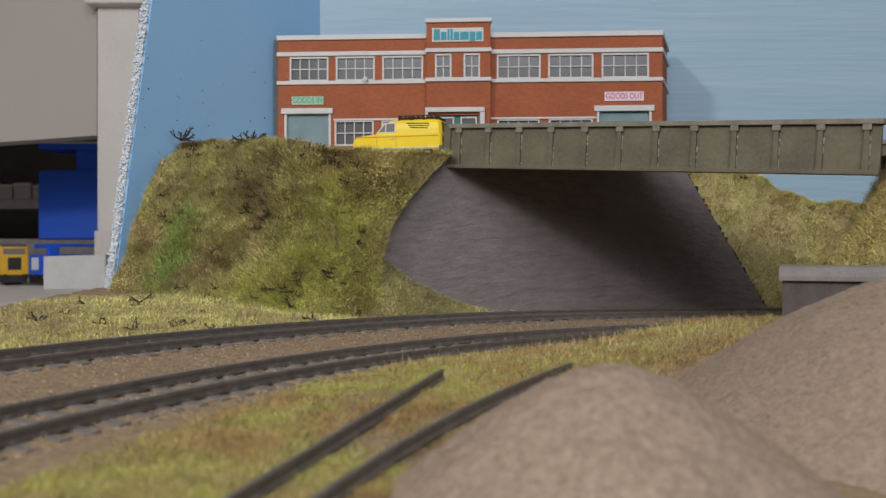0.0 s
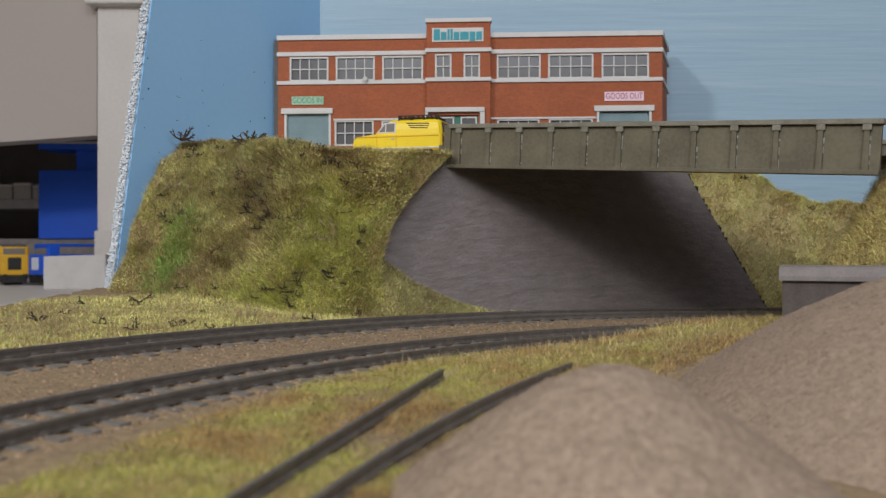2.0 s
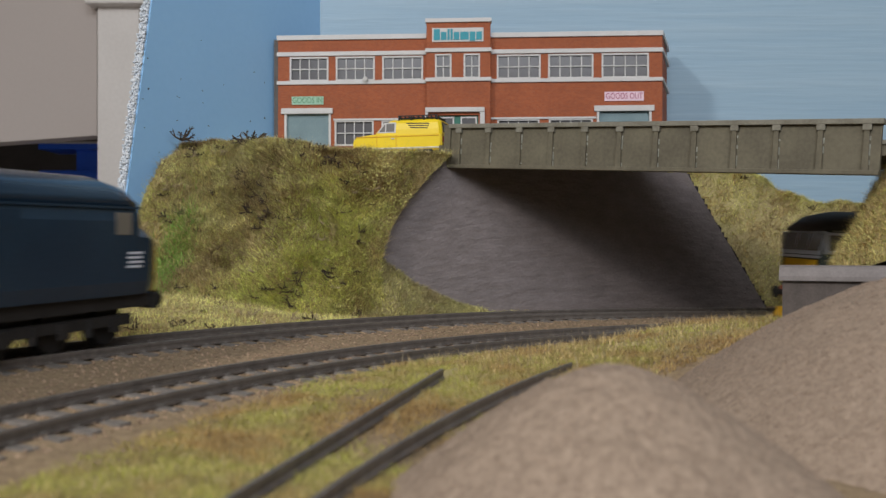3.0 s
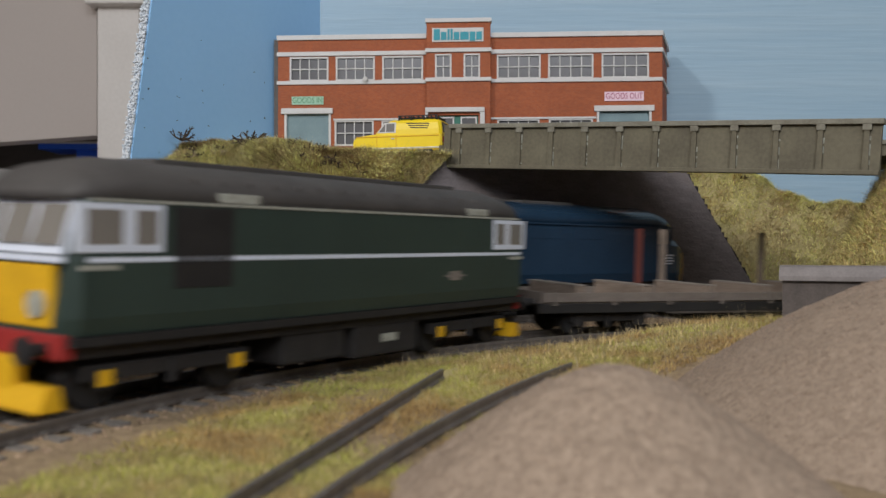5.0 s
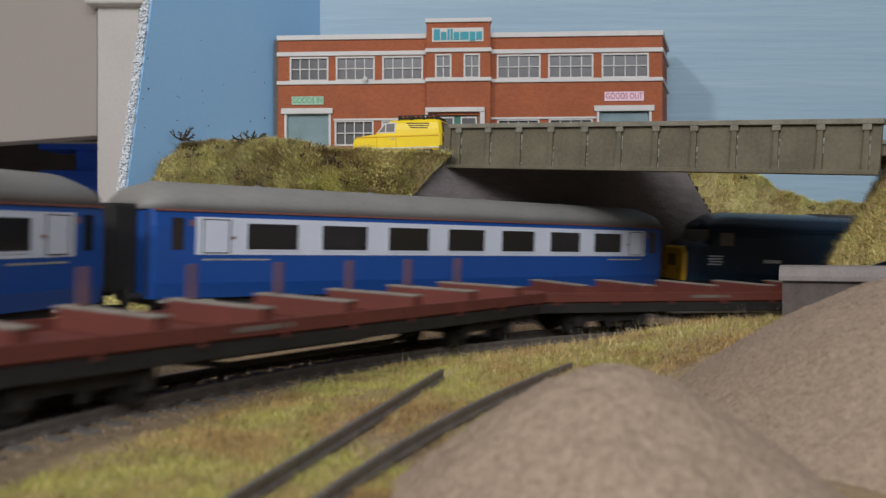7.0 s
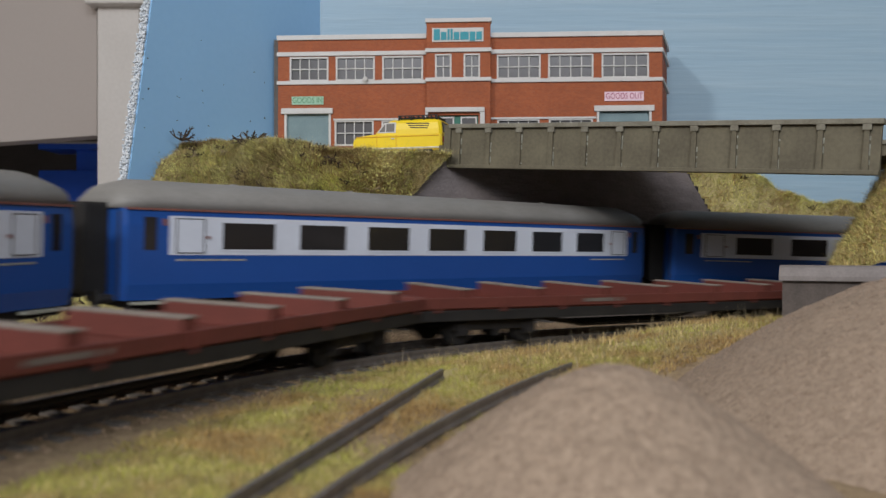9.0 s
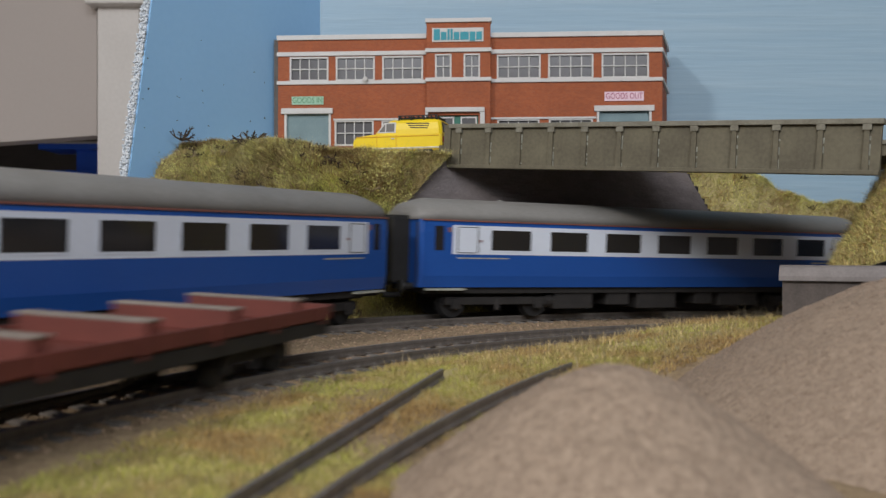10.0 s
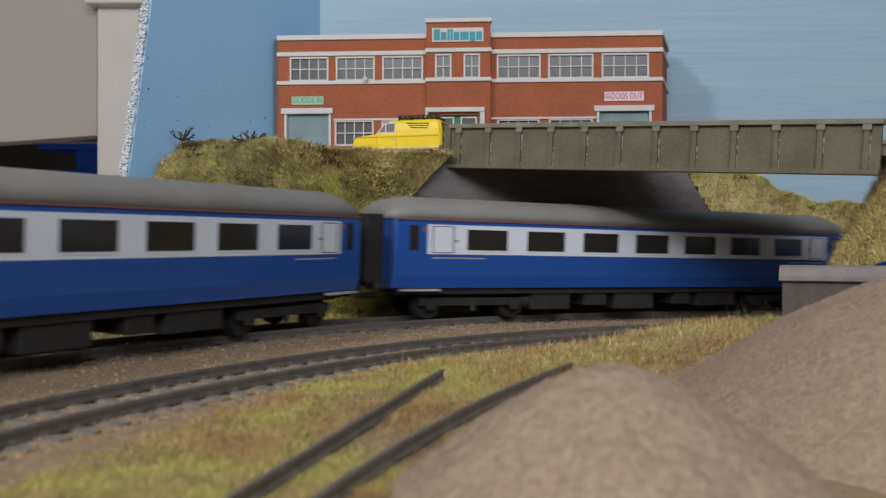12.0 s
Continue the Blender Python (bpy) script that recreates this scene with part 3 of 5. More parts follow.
def twig_bush(name, m, size, seed, material, label, arms=7):
    """A small dead bush: forked thin branches from one root."""
    rng = random.Random(seed)
    bm = bmesh.new()

    def branch(p, d, length, r, depth):
        q = p + d * length
        add_rod(bm, p, q, r, r * 0.6, 5)
        if depth:
            for _ in range(2 + (rng.random() < 0.4)):
                d2 = (d + Vector((rng.gauss(0, 0.6), rng.gauss(0, 0.6), rng.gauss(0.05, 0.5)))).normalized()
                branch(q, d2, length * rng.uniform(0.5, 0.8), r * 0.65, depth - 1)
    for _ in range(arms):
        d = Vector((rng.gauss(0, 1.0), rng.gauss(0, 0.6), rng.uniform(0.05, 0.6))).normalized()
        branch(Vector((0, 0, -0.6)), d, size * rng.uniform(0.3, 0.5), size * 0.065, 2)
    ob = part(name, bm, material)
    ob.matrix_basis = m
    tagged(ob, label, "dead bush", group="dead bushes on the banks")


def build_bushes():
    rng = random.Random(21)
    for i in range(95):
        u, v = rng.uniform(0.06, 0.95), rng.uniform(0.02, 0.95)
        p = bank_point(u, v)
        if i < 34:
            x, y = rng.uniform(-150, -25), rng.uniform(340, 430)
            if math.hypot(x - CX, y - CY) < R_BACK + 22:
                continue
            p = (x, y, ground_z(x, y))
        twig_bush("dead_bush", at(p[0], p[1] - 1.5, p[2] + 0.8, rng.uniform(0, 360)), rng.uniform(3.0, 6.5), 100 + i, TWIG if i % 3 else STRAW,
                  "tangled dark brown dead twigs in the grass" if i % 3 else "pale straw-coloured twigs in the grass", 4)
    spots = ((0.42, 0.55), (0.50, 0.48), (0.70, 0.84), (0.45, 0.14), (0.62, 0.12), (0.86, 0.22), (0.12, 0.92), (0.56, 0.92))
    for i in range(56):
        u, v = spots[i % 8]
        u, v = min(0.98, max(0.03, u + rng.gauss(0, 0.05))), min(0.98, max(0.02, v + rng.gauss(0, 0.05)))
        p = bank_point(u, v)
        twig_bush("dead_bush", at(p[0], p[1] - 2.0, p[2] + 1.0, rng.uniform(0, 360)), rng.uniform(3.0, 6.0), 400 + i, TWIG, "tangled dark brown dead twigs in the grass", 5)
    twig_bush("dead_bush", at_back(-93, 459, 93), 10, 77, TWIG, "dark leafless bush at the top of the bank", 9)
    twig_bush("dead_bush", at_back(-128, 468, 95), 9, 79, TWIG, "dark clump at the top of the bank beside the sky board", 9)
    for i in range(16):
        th = radians(rng.uniform(44, 76))
        r = R_NEAR - rng.uniform(17, 36)
        x, y = CX - r * math.cos(th), CY + r * math.sin(th)
        twig_bush("dead_bush", at(x, y, ground_z(x, y) + 0.6, rng.uniform(0, 360)), rng.uniform(4, 8.5), 200 + i, STRAW if i % 2 else TWIG,
                  "straggly dry stalks beside the near track" if i % 2 else "dark twigs beside the near track", 4)
    for i in range(9):
        p = near_bank_point(rng.uniform(0.1, 0.8), rng.uniform(0.05, 0.7)) if i < 5 else far_bank_point(rng.uniform(0.1, 0.7), rng.uniform(0.4, 0.9))
        twig_bush("dead_bush", at(p[0], p[1], p[2] + 0.5), rng.uniform(5, 9), 300 + i, TWIG, "dark brown twigs on the bank by the bridge", 4)


# ---- tracks ----
def build_track(name, radius, label, th0, th1):
    root = thing(name, Matrix.Identity(4), label, "railway track", group="curved running tracks")
    for r in (radius - 8.7, radius + 8.7):
        rail = part("rail", arc_strip(r - 0.35, r + 0.35, -2.5, -0.75, th0, th1, 0.02), RAIL, root)
        part("rail_foot", arc_strip(r - 1.0, r + 1.0, -2.6, -2.1, th0, th1, 0.02), RAIL, rail)
        part("rail_head", arc_strip(r - 0.6, r + 0.6, -0.8, 0.0, th0, th1, 0.02), RAIL_TOP, rail)
    bm = bmesh.new()
    add_box(bm, -15.0, 15.0, -1.7, 1.7, -4.4, -2.55, 0.15)
    for s in (-8.7, 8.7):
        add_box(bm, s - 1.3, s + 1.3, -0.8, 0.8, -2.6, -1.95)
    me = mesh_of("sleeper", bm, SLEEPER)
    step = 8.6 / radius
    near = radians(10), radians(92)
    n = 0
    th = th0
    rest_v, rest_f = [], []
    rng = random.Random(5)
    while th < th1:
        x, y = CX - radius * math.cos(th), CY + radius * math.sin(th)
        m = on_board(x, y, rng.uniform(-0.12, 0.05), -math.degrees(th) + 180 + rng.uniform(-1.2, 1.2))
        if near[0] < th < near[1]:
            ob = new("sleeper", me)
            ob.parent = root
            ob.matrix_basis = m
        else:
            k = len(rest_v)
            for a in (-0.015, 0.015):
                for b in (-0.0017, 0.0017):
                    rest_v.append(tuple(m @ Vector((a, b, -0.00255))))
            rest_f.append((k, k + 1, k + 3, k + 2))
        th += step
    me2 = bpy.data.meshes.new("far_sleepers")
    me2.from_pydata(rest_v, [], rest_f)
    me2.materials.append(SLEEPER)
    ob = new("far_sleepers", me2)
    ob.parent = root
    tagged(ob, kind="stuff")


def build_siding():
    root = thing("siding_rails", Matrix.Identity(4), "two short disused rails half sunk in grass", "railway track")
    for line, y0, y1 in ((siding_far, 96, 253), (siding_near, 96, 270)):
        rings_web, rings_head = [], []
        n = 24
        for i in range(n + 1):
            y = y0 + (y1 - y0) * i / n
            x = line(y)
            z = board(x, y) - 0.1 + 0.0165 * (y - 136)
            rings_web.append([(x - 0.9, y, z - 2.6), (x + 0.9, y, z - 2.6), (x + 0.35, y, z - 1.9), (x + 0.35, y, z - 0.5), (x - 0.35, y, z - 0.5), (x - 0.35, y, z - 1.9)])
            rings_head.append([(x - 0.5, y, z - 0.8), (x + 0.5, y, z - 0.8), (x + 0.5, y, z - 0.12), (x + 0.35, y, z), (x - 0.35, y, z), (x - 0.5, y, z - 0.12)])
        rail = part("rail", loft(rings_web), RAIL, root)
        part("rail_head", loft(rings_head), RAIL_TOP, rail)


# ---- retaining wall and bridge ----
def build_retaining_wall():
    turn = math.degrees(math.atan2(WALL_D.y, WALL_D.x))

    def edge(s):
        """Top of the wall along its length."""
        if s < -14.5:
            return 83.5 + 0.25 * (s + 14.5)
        if s < 122:
            return 78 + 2.5 * (s + 14.5) / 136
        return max(8, 80.5 - 72 * (s - 122) / 56)
    nx, nz = 300, 110
    verts, faces = [], []
    for layer in (0, 1):
        for j in range(nz + 1):
            for i in range(nx + 1):
                s = -62 + 242 * i / nx
                top = edge(s) + (0.8 * rough_noise(s, 0, 6, 3) if layer == 0 else 0)
                z = 2 + (top - 2) * j / nz
                strata = noise.noise(Vector((s / 11, z / 2.6, 1.7))) + 0.6 * noise.noise(Vector((s / 3.5, z / 1.1, 4.4)))
                y = -0.09 * math.floor(strata * 2.4) + 0.5 * noise.noise(Vector((s / 30, z / 22, 8.0))) if layer == 0 else 6.0
                verts.append((s, y, z))
    w = nx + 1
    off = w * (nz + 1)
    for j in range(nz):
        for i in range(nx):
            a = j * w + i
            faces.append((a, a + 1, a + 1 + w, a + w))
            faces.append((off + a, off + a + w, off + a + 1 + w, off + a + 1))
    for i in range(nx):
        a = nz * w + i
        faces.append((a, a + 1, off + a + 1, off + a))
    for j in range(nz):
        for i in (0, nx):
            a = j * w + i
            faces.append((a, a + w, off + a + w, off + a))
    ob = sheet_object("retaining_wall", verts, faces, SLATE)
    ob.data.shade_flat()
    ob.matrix_basis = at_back(WALL_O.x, WALL_O.y, 0, turn)
    # jagged sheet edge, made black to paint the dark gap beside the bank
    bm = bmesh.new()
    rng = random.Random(12)
    for i in range(70):
        s = 121 + 0.8 * i + rng.uniform(-0.5, 0.5)
        add_box(bm, s - 0.6, s + rng.uniform(0.8, 2.4), 0.5, 6.2, edge(s) - 4, edge(s) + rng.uniform(-1.2, 0.5))
    rim = part("edge_gap_strip", bm, BLACK, ob, "broken edge of the stone sheet, black for the gap's shade")
    tagged(ob, "grey slate-like stone retaining wall with sloping wings", "retaining wall", kind="structure")


def build_bridge():
    a, b = Vector((3, 430.5, 77.6)), Vector((151, 331, 66.6))
    ex = (b - a).normalized()
    ey = Vector((0, 0, 1)).cross(ex).normalized()
    ez = ex.cross(ey)
    m = Matrix((ex, ey, ez)).transposed().to_4x4()
    m.translation = a * MM
    root = thing("road_bridge", ENLARGE @ m, "olive-grey plate girder road bridge over both tracks", "bridge")
    n = (b - a).length
    h = 19.2
    for name, y0 in (("girder", 0.0), ("girder", 78.0)):
        flip = 1 if y0 == 0 else -1
        low = 0.0 if flip > 0 else 8.0
        web = part(name, box(0, n, y0, y0 + 2.4, low + 1.0, h - 1.2), GIRDER, root)
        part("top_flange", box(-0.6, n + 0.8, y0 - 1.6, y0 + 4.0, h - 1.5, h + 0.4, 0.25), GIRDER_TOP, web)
        part("bottom_flange", box(0, n, y0 - 1.5, y0 + 4.2, low, low + 1.6, 0.25), GIRDER, web)
        for i in range(12):
            x = 4.6 + (n - 9.2) * i / 11
            bm = prism([(x - 1.1, low + 1.4), (x + 1.1, low + 1.4), (x + 0.75, h - 1.5), (x - 0.75, h - 1.5)], y0 - 1.2 if flip > 0 else y0 + 2.4, y0 if flip > 0 else y0 + 3.6)
            rib = part("stiffener", bm, GIRDER, web)
            if flip > 0:
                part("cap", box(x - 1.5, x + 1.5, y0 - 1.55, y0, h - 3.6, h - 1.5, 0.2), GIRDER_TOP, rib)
                bm = bmesh.new()
                rng = random.Random(i)
                for _ in range(5):
                    z = rng.uniform(1.5, 13)
                    add_box(bm, x + 0.75, x + 1.35, y0 - 0.35, y0 + 0.05, z, z + rng.uniform(0.6, 2.4))
                part("worn_paint", bm, WEAR, rib)
    part("deck", box(-8, n + 6, 2.4, 78, 7.0, 10.5), GIRDER, root)
    part("end_pillar", box(-3.2, 0.2, -1.2, 6, 0.0, h, 0.3), GIRDER, root)


def build_parapet():
    """Low wall with a rounded coping that comes out of the mound."""
    a, b = Vector((106.5, 300)), Vector((190, 262))
    turn = math.degrees(math.atan2(b.y - a.y, b.x - a.x))
    z = board(a.x, a.y)
    root = thing("parapet_wall", at_back(a.x, a.y, 0, turn), "low parapet wall, painted as shaded, with a rounded grey coping", "wall")
    n = (b - a).length
    part("wall_face", box(0, n, 0, 7, z - 4, 31.5), STONE_SHADED, root)
    ring = [(-0.8 + 0, y, zz) for y, zz in ((-1.4, 31.2), (8.4, 31.2), (8.4, 32.6), (7.8, 34.2), (6.4, 35.4), (3.5, 36.0), (0.6, 35.4), (-0.8, 34.2), (-1.4, 32.6))]
    part("coping", loft([[(-0.9, y, zz) for _, y, zz in ring], [(n, y, zz) for _, y, zz in ring]]), STONE_COPING, root)


# ---- sky boards and the room ----
def build_boards():
    # side board with a slanting cut edge of bare foam
    f0, f1 = Vector((-156, 441)), Vector((-72, 560))
    d = (f1 - f0).normalized()
    n = (f1 - f0).length
    turn = math.degrees(math.atan2(d.y, d.x))
    rng = random.Random(8)

    def poly(inset):
        return [(0 + inset, -8), (n + 4, -8), (n + 4, 330), (52 + inset, 330)]
    root = thing("sky_board", at_back(f0.x, f0.y, 0, turn), "sky-blue painted foam board with a bare white cut edge", "backdrop board", kind="structure")
    part("painted_face", prism(poly(0.4), 0, 1.2), SKY_SIDE, root)
    part("foam_core", prism([(x - (0.4 if x < 100 else 0), z) for x, z in poly(0.0)], 1.2, 6), FOAM, root)
    bm = bmesh.new()
    for _ in range(1500):
        z = rng.uniform(-6, 200)
        x = z * 52 / 338 + 1.2
        y = rng.uniform(0.2, 6)
        bmesh.ops.create_icosphere(bm, subdivisions=1, radius=rng.uniform(0.35, 0.7), matrix=Matrix.Translation((x - rng.uniform(0.7, 1.3), y, z)))
    part("foam_beads", bm, FOAM, root, smooth=True)
    bm = bmesh.new()
    for _ in range(46):
        x, z = rng.uniform(20, 140), rng.uniform(35, 150)
        add_box(bm, x, x + rng.uniform(0.3, 0.8), -0.12, 0.02, z, z + rng.uniform(0.3, 0.9))
    part("paint_specks", bm, TWIG, root, "dark specks on the paint")
    # back board
    g0, g1 = Vector((-72, 560)), Vector((470, 566))
    d = g1 - g0
    ob = thing("sky_board", at_back(g0.x, g0.y, 0, math.degrees(math.atan2(d.y, d.x))), "pale blue brush-painted sky backdrop board", "backdrop board", kind="structure")
    part("painted_face", box(-6, d.length, 0, 8, -8, 330), SKY_BACK, ob)


def build_room():
    def wall(name, x0, x1, y0, y1, z0, z1, m, label):
        return tagged(part(name, box(x0, x1, y0, y1, z0, z1), m), label, name.split("_")[0], kind="structure")
    wall("floor", -2400, 2600, -2200, 2600, -1010, -990, DARK, "dark plain room floor")
    wall("ceiling", -2400, 2600, -2200, 2600, 1500, 1520, WHITE, "plain white room ceiling")
    wall("wall_north", -2400, 2600, 2600, 2640, -1010, 1520, CREAM, "plain cream room wall")
    wall("wall_south", -2400, 2600, -2240, -2200, -1010, 1520, CREAM, "plain cream room wall")
    wall("wall_west", -2440, -2400, -2200, 2600, -1010, 1520, CREAM, "plain cream room wall")
    wall("wall_east", 2600, 2640, -2200, 2600, -1010, 1520, CREAM, "plain cream room wall")
    wall("table_top", -1500, -60, 575, 1900, -34, -6, TABLE, "white table top behind the railway board")
    wall("table_top", -1500, -425, -300, 570, -34, -6, TABLE, "white table top beside the railway board")
    # cream panel with a post, over a dark shelf recess
    far_off = Matrix.Translation((0, 0, EYE_Z * MM)) @ Matrix.Scale(1.27, 4) @ Matrix.Translation((0, 0, -EYE_Z * MM))
    panel = tagged(part("cream_panel", prism([(-900, 122), (-362, 160), (-362, 760), (-900, 760)], 1000, 1030), CREAM), "large plain cream panel above the shelf recess", "panel", kind="structure")
    panel.matrix_basis = far_off
    root = thing("post", far_off, "white painted post with a capping beside the panel", "post", kind="structure")
    part("shaft", prism([(-358, 4), (-322, 4), (-314, 300), (-358, 300)], 990, 1030, 0.8), PILLAR, root)
    part("base_block", box(-360, -320, 986, 1034, 4, 60, 1), PILLAR, root)
    part("capping", box(-366, -300, 975, 1040, 292, 306, 2), PILLAR, root)
    part("shaft_face", prism([(-321, 4), (-290, 4), (-284, 290), (-313, 290)], 1032, 1050, 0.8), PILLAR, root)
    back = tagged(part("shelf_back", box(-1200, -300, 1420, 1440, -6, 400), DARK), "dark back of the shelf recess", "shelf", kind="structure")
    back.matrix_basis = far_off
    box_root = thing("storage_box", far_off @ at(0, 1200, 0), "bright blue plastic storage box with an open upper rack", "box")
    part("box_body", box(-508, -430, 0, 60, 54, 140, 1.2), BOX_BLUE, box_root)
    part("rack_side", box(-462, -430, 4, 56, 140, 166, 1), BOX_BLUE, box_root)
    lid = part("box_lid", box(-506, -428, -6, 62, 166, 173, 1), BOX_BLUE, box_root)
    part("lid_edge", box(-504, -430, -7, 62, 173, 175, 0.5), PILLAR, lid)
    plinth = tagged(part("low_plinth", box(-800, -400, 1205, 1290, 4, 54, 1), STONE_COPING), "grey wooden plinth under the storage box", "plinth", kind="structure")
    plinth.matrix_basis = far_off
    tagged(part("white_box", prism([(-468, -6), (-395, -6), (-395, 34.5), (-468, 32.5)], 1119, 1175, 0.8), WHITE), "small plain white cardboard box", "box")
    for i, (x, w, h) in enumerate(((-600, 26, 22), (-572, 24, 19), (-546, 22, 21), (-522, 16, 18))):
        jar = thing("clear_tub", far_off @ at(x, 1215, 104), "small pale plastic tub on the grey shelf", "tub", group="tubs on the shelf")
        part("tub_body", box(0, w, 0, 24, 0, h - 3, 1.2), TUB, jar)
        part("tub_lid", box(-0.6, w + 0.6, -0.6, 24.6, h - 3, h, 0.8), PILLAR, jar)
    shelf = tagged(part("grey_shelf", box(-900, -510, 1205, 1300, 92, 104, 0.8), STONE_COPING), "grey shelf carrying small tubs", "shelf", kind="structure")
    shelf.matrix_basis = far_off


# ---- factory building and van ----
def add_window(parent, x0, x1, z0, z1, cols, rows, y=0.0, bar=0.55):
    w = part("window", box(x0, x1, y + 0.9, y + 1.4, z0, z1), PANE, parent)
    bm = bmesh.new()
    for a, b, c, d in ((x0 - 0.6, x1 + 0.6, z0 - 0.7, z0 + 0.25), (x0 - 0.6, x1 + 0.6, z1 - 0.25, z1 + 0.6), (x0 - 0.6, x0 + 0.35, z0, z1), (x1 - 0.35, x1 + 0.6, z0, z1)):
        add_box(bm, a, b, y - 0.35, y + 0.95, c, d)
    part("window_frame", bm, WHITE, w)
    for i in range(1, cols):
        x = x0 + (x1 - x0) * i / cols
        part("glazing_bar", box(x - bar / 2, x + bar / 2, y + 0.1, y + 0.95, z0, z1), WHITE, w)
    for j in range(1, rows):
        z = z0 + (z1 - z0) * j / rows
        part("glazing_bar", box(x0, x1, y + 0.05, y + 0.9, z - bar / 2, z + bar / 2), WHITE, w)
    return w


def wall_with_holes(x0, x1, z0, z1, y0, y1, holes):
    """One connected wall with rectangular openings (x0, x1, z0, z1) through it."""
    xs = sorted({x0, x1, *[h[0] for h in holes], *[h[1] for h in holes]})
    zs = sorted({z0, z1, *[h[2] for h in holes], *[h[3] for h in holes]})
    bm = bmesh.new()
    grid = [[bm.verts.new((x, y0, z)) for z in zs] for x in xs]
    for i in range(len(xs) - 1):
        for j in range(len(zs) - 1):
            cx, cz = (xs[i] + xs[i + 1]) / 2, (zs[j] + zs[j + 1]) / 2
            if not any(h[0] < cx < h[1] and h[2] < cz < h[3] for h in holes):
                bm.faces.new((grid[i][j], grid[i + 1][j], grid[i + 1][j + 1], grid[i][j + 1]))
    bmesh.ops.delete(bm, geom=[v for v in bm.verts if not v.link_faces], context="VERTS")
    back = bmesh.ops.extrude_face_region(bm, geom=bm.faces[:], use_keep_orig=True)
    for e in back["geom"]:
        if isinstance(e, bmesh.types.BMVert):
            e.co.y = y1
    return bm


def build_factory():
    a, b = Vector((-91.2, 525.0)), Vector((117.5, 512.0))
    d = b - a
    k = d.length / 680.0
    root = thing("factory", at_back(a.x, a.y, 95.0, math.degrees(math.atan2(d.y, d.x))), "two-storey red brick factory with white bands and a low central tower", "building")

    def X(p):
        return (p - 490) * k

    def Z(q):
        return (262 - q) * 0.3085
    base = -8.0
    up = [(515, 581), (598, 664), (681, 750), (884, 957), (974, 1049), (1067, 1145)]
    low = [(596, 662), (680, 750), (885, 955), (975, 1048)]
    z1, z2 = Z(137), Z(98)
    holes_l = [(X(p), X(q), z1, z2) for p, q in up[:3]] + [(X(p), X(q), Z(252), Z(211)) for p, q in low[:2]] + [(X(507), X(584), base, Z(196))]
    holes_r = [(X(p), X(q), z1, z2) for p, q in up[3:]] + [(X(p), X(q), Z(252), Z(211)) for p, q in low[2:]] + [(X(1060), X(1148), base, Z(196))]
    part("wall", wall_with_holes(X(492), X(760), base, Z(64), 0, 3, holes_l), BRICK, root)
    part("wall", wall_with_holes(X(870), X(1170), base, Z(64), 0, 3, holes_r), BRICK, root)
    tower_holes = [(X(776), X(801), z1, z2), (X(826), X(851), z1, z2), (X(779), X(850), base, Z(203))]
    part("tower_wall", wall_with_holes(X(759), X(871), base, Z(40), -4, 2.5, tower_holes), BRICK, root)
    # splayed end wall, inner backing and roof
    part("end_wall", loft([[(X(1170), 0, base), (X(1170) + 9.8, 44, base), (X(1170) + 6, 44, base), (X(1170) - 3, 2.9, base)],
                           [(X(1170), 0, Z(64)), (X(1170) + 9.8, 44, Z(64)), (X(1170) + 6, 44, Z(64)), (X(1170) - 3, 2.9, Z(64))]]), BRICK, root)
    part("end_wall", box(X(492) - 2.4, X(492), 0.4, 24, base, Z(64)), DARK, root)
    part("backing", box(X(496), X(1166), 8, 9, base, Z(68)), DARK, root)
    part("roof", box(X(494), X(1168), 3, 44, Z(80), Z(76)), LOCO_ROOF, root)
    # white bands and copings
    for nm, q0, q1, out in (("coping", 66, 57.5, 1.0), ("white_band", 94.5, 87, 0.9), ("white_band", 145, 138.5, 0.9)):
        part(nm, box(X(490), X(758), -out, 1.0, Z(q0), Z(q1), 0.2), WHITE, root)
        part(nm, box(X(872), X(1171), -out, 1.0, Z(q0), Z(q1), 0.2), WHITE, root)
        x = X(1171)
        part(nm, loft([[(x, -out, Z(q0)), (x + 11, 44, Z(q0)), (x + 8, 44, Z(q0)), (x - 1.2, 0.5, Z(q0))],
                       [(x, -out, Z(q1)), (x + 11, 44, Z(q1)), (x + 8, 44, Z(q1)), (x - 1.2, 0.5, Z(q1))]]), WHITE, root)
    for nm, q0, q1 in (("coping", 41, 34), ("white_band", 93, 86), ("white_band", 144, 137.5)):
        part(nm, box(X(757), X(873), -5.0, 1.5, Z(q0), Z(q1), 0.2), WHITE, root)
    for p, q in up:
        add_window(root, X(p), X(q), z1, z2, 4, 2)
    for p, q in low:
        add_window(root, X(p), X(q), Z(252), Z(211), 4, 2)
    for p, q in ((776, 801), (826, 851)):
        add_window(root, X(p), X(q), z1, z2, 2, 2, y=-4)
    part("sill_band", box(X(592), X(756), -0.8, 0.5, Z(209.5), Z(206), 0.15), WHITE, root)
    part("sill_band", box(X(872), X(1056), -0.8, 0.5, Z(209.5), Z(206), 0.15), WHITE, root)
    for p, q, l0, l1 in ((507, 584, 498, 591), (1060, 1148, 1052, 1156)):
        sh = part("roller_shutter", box(X(p), X(q), 1.6, 2.2, base, Z(196)), SHUTTER, root)
        z = base + 1
        while z < Z(198):
            part("slat", box(X(p), X(q), 1.25, 1.7, z, z + 0.85), SHUTTER, sh)
            z += 1.15
        bm = box(X(l0), X(l1), -1.3, 0.6, Z(197), Z(187), 0.3)
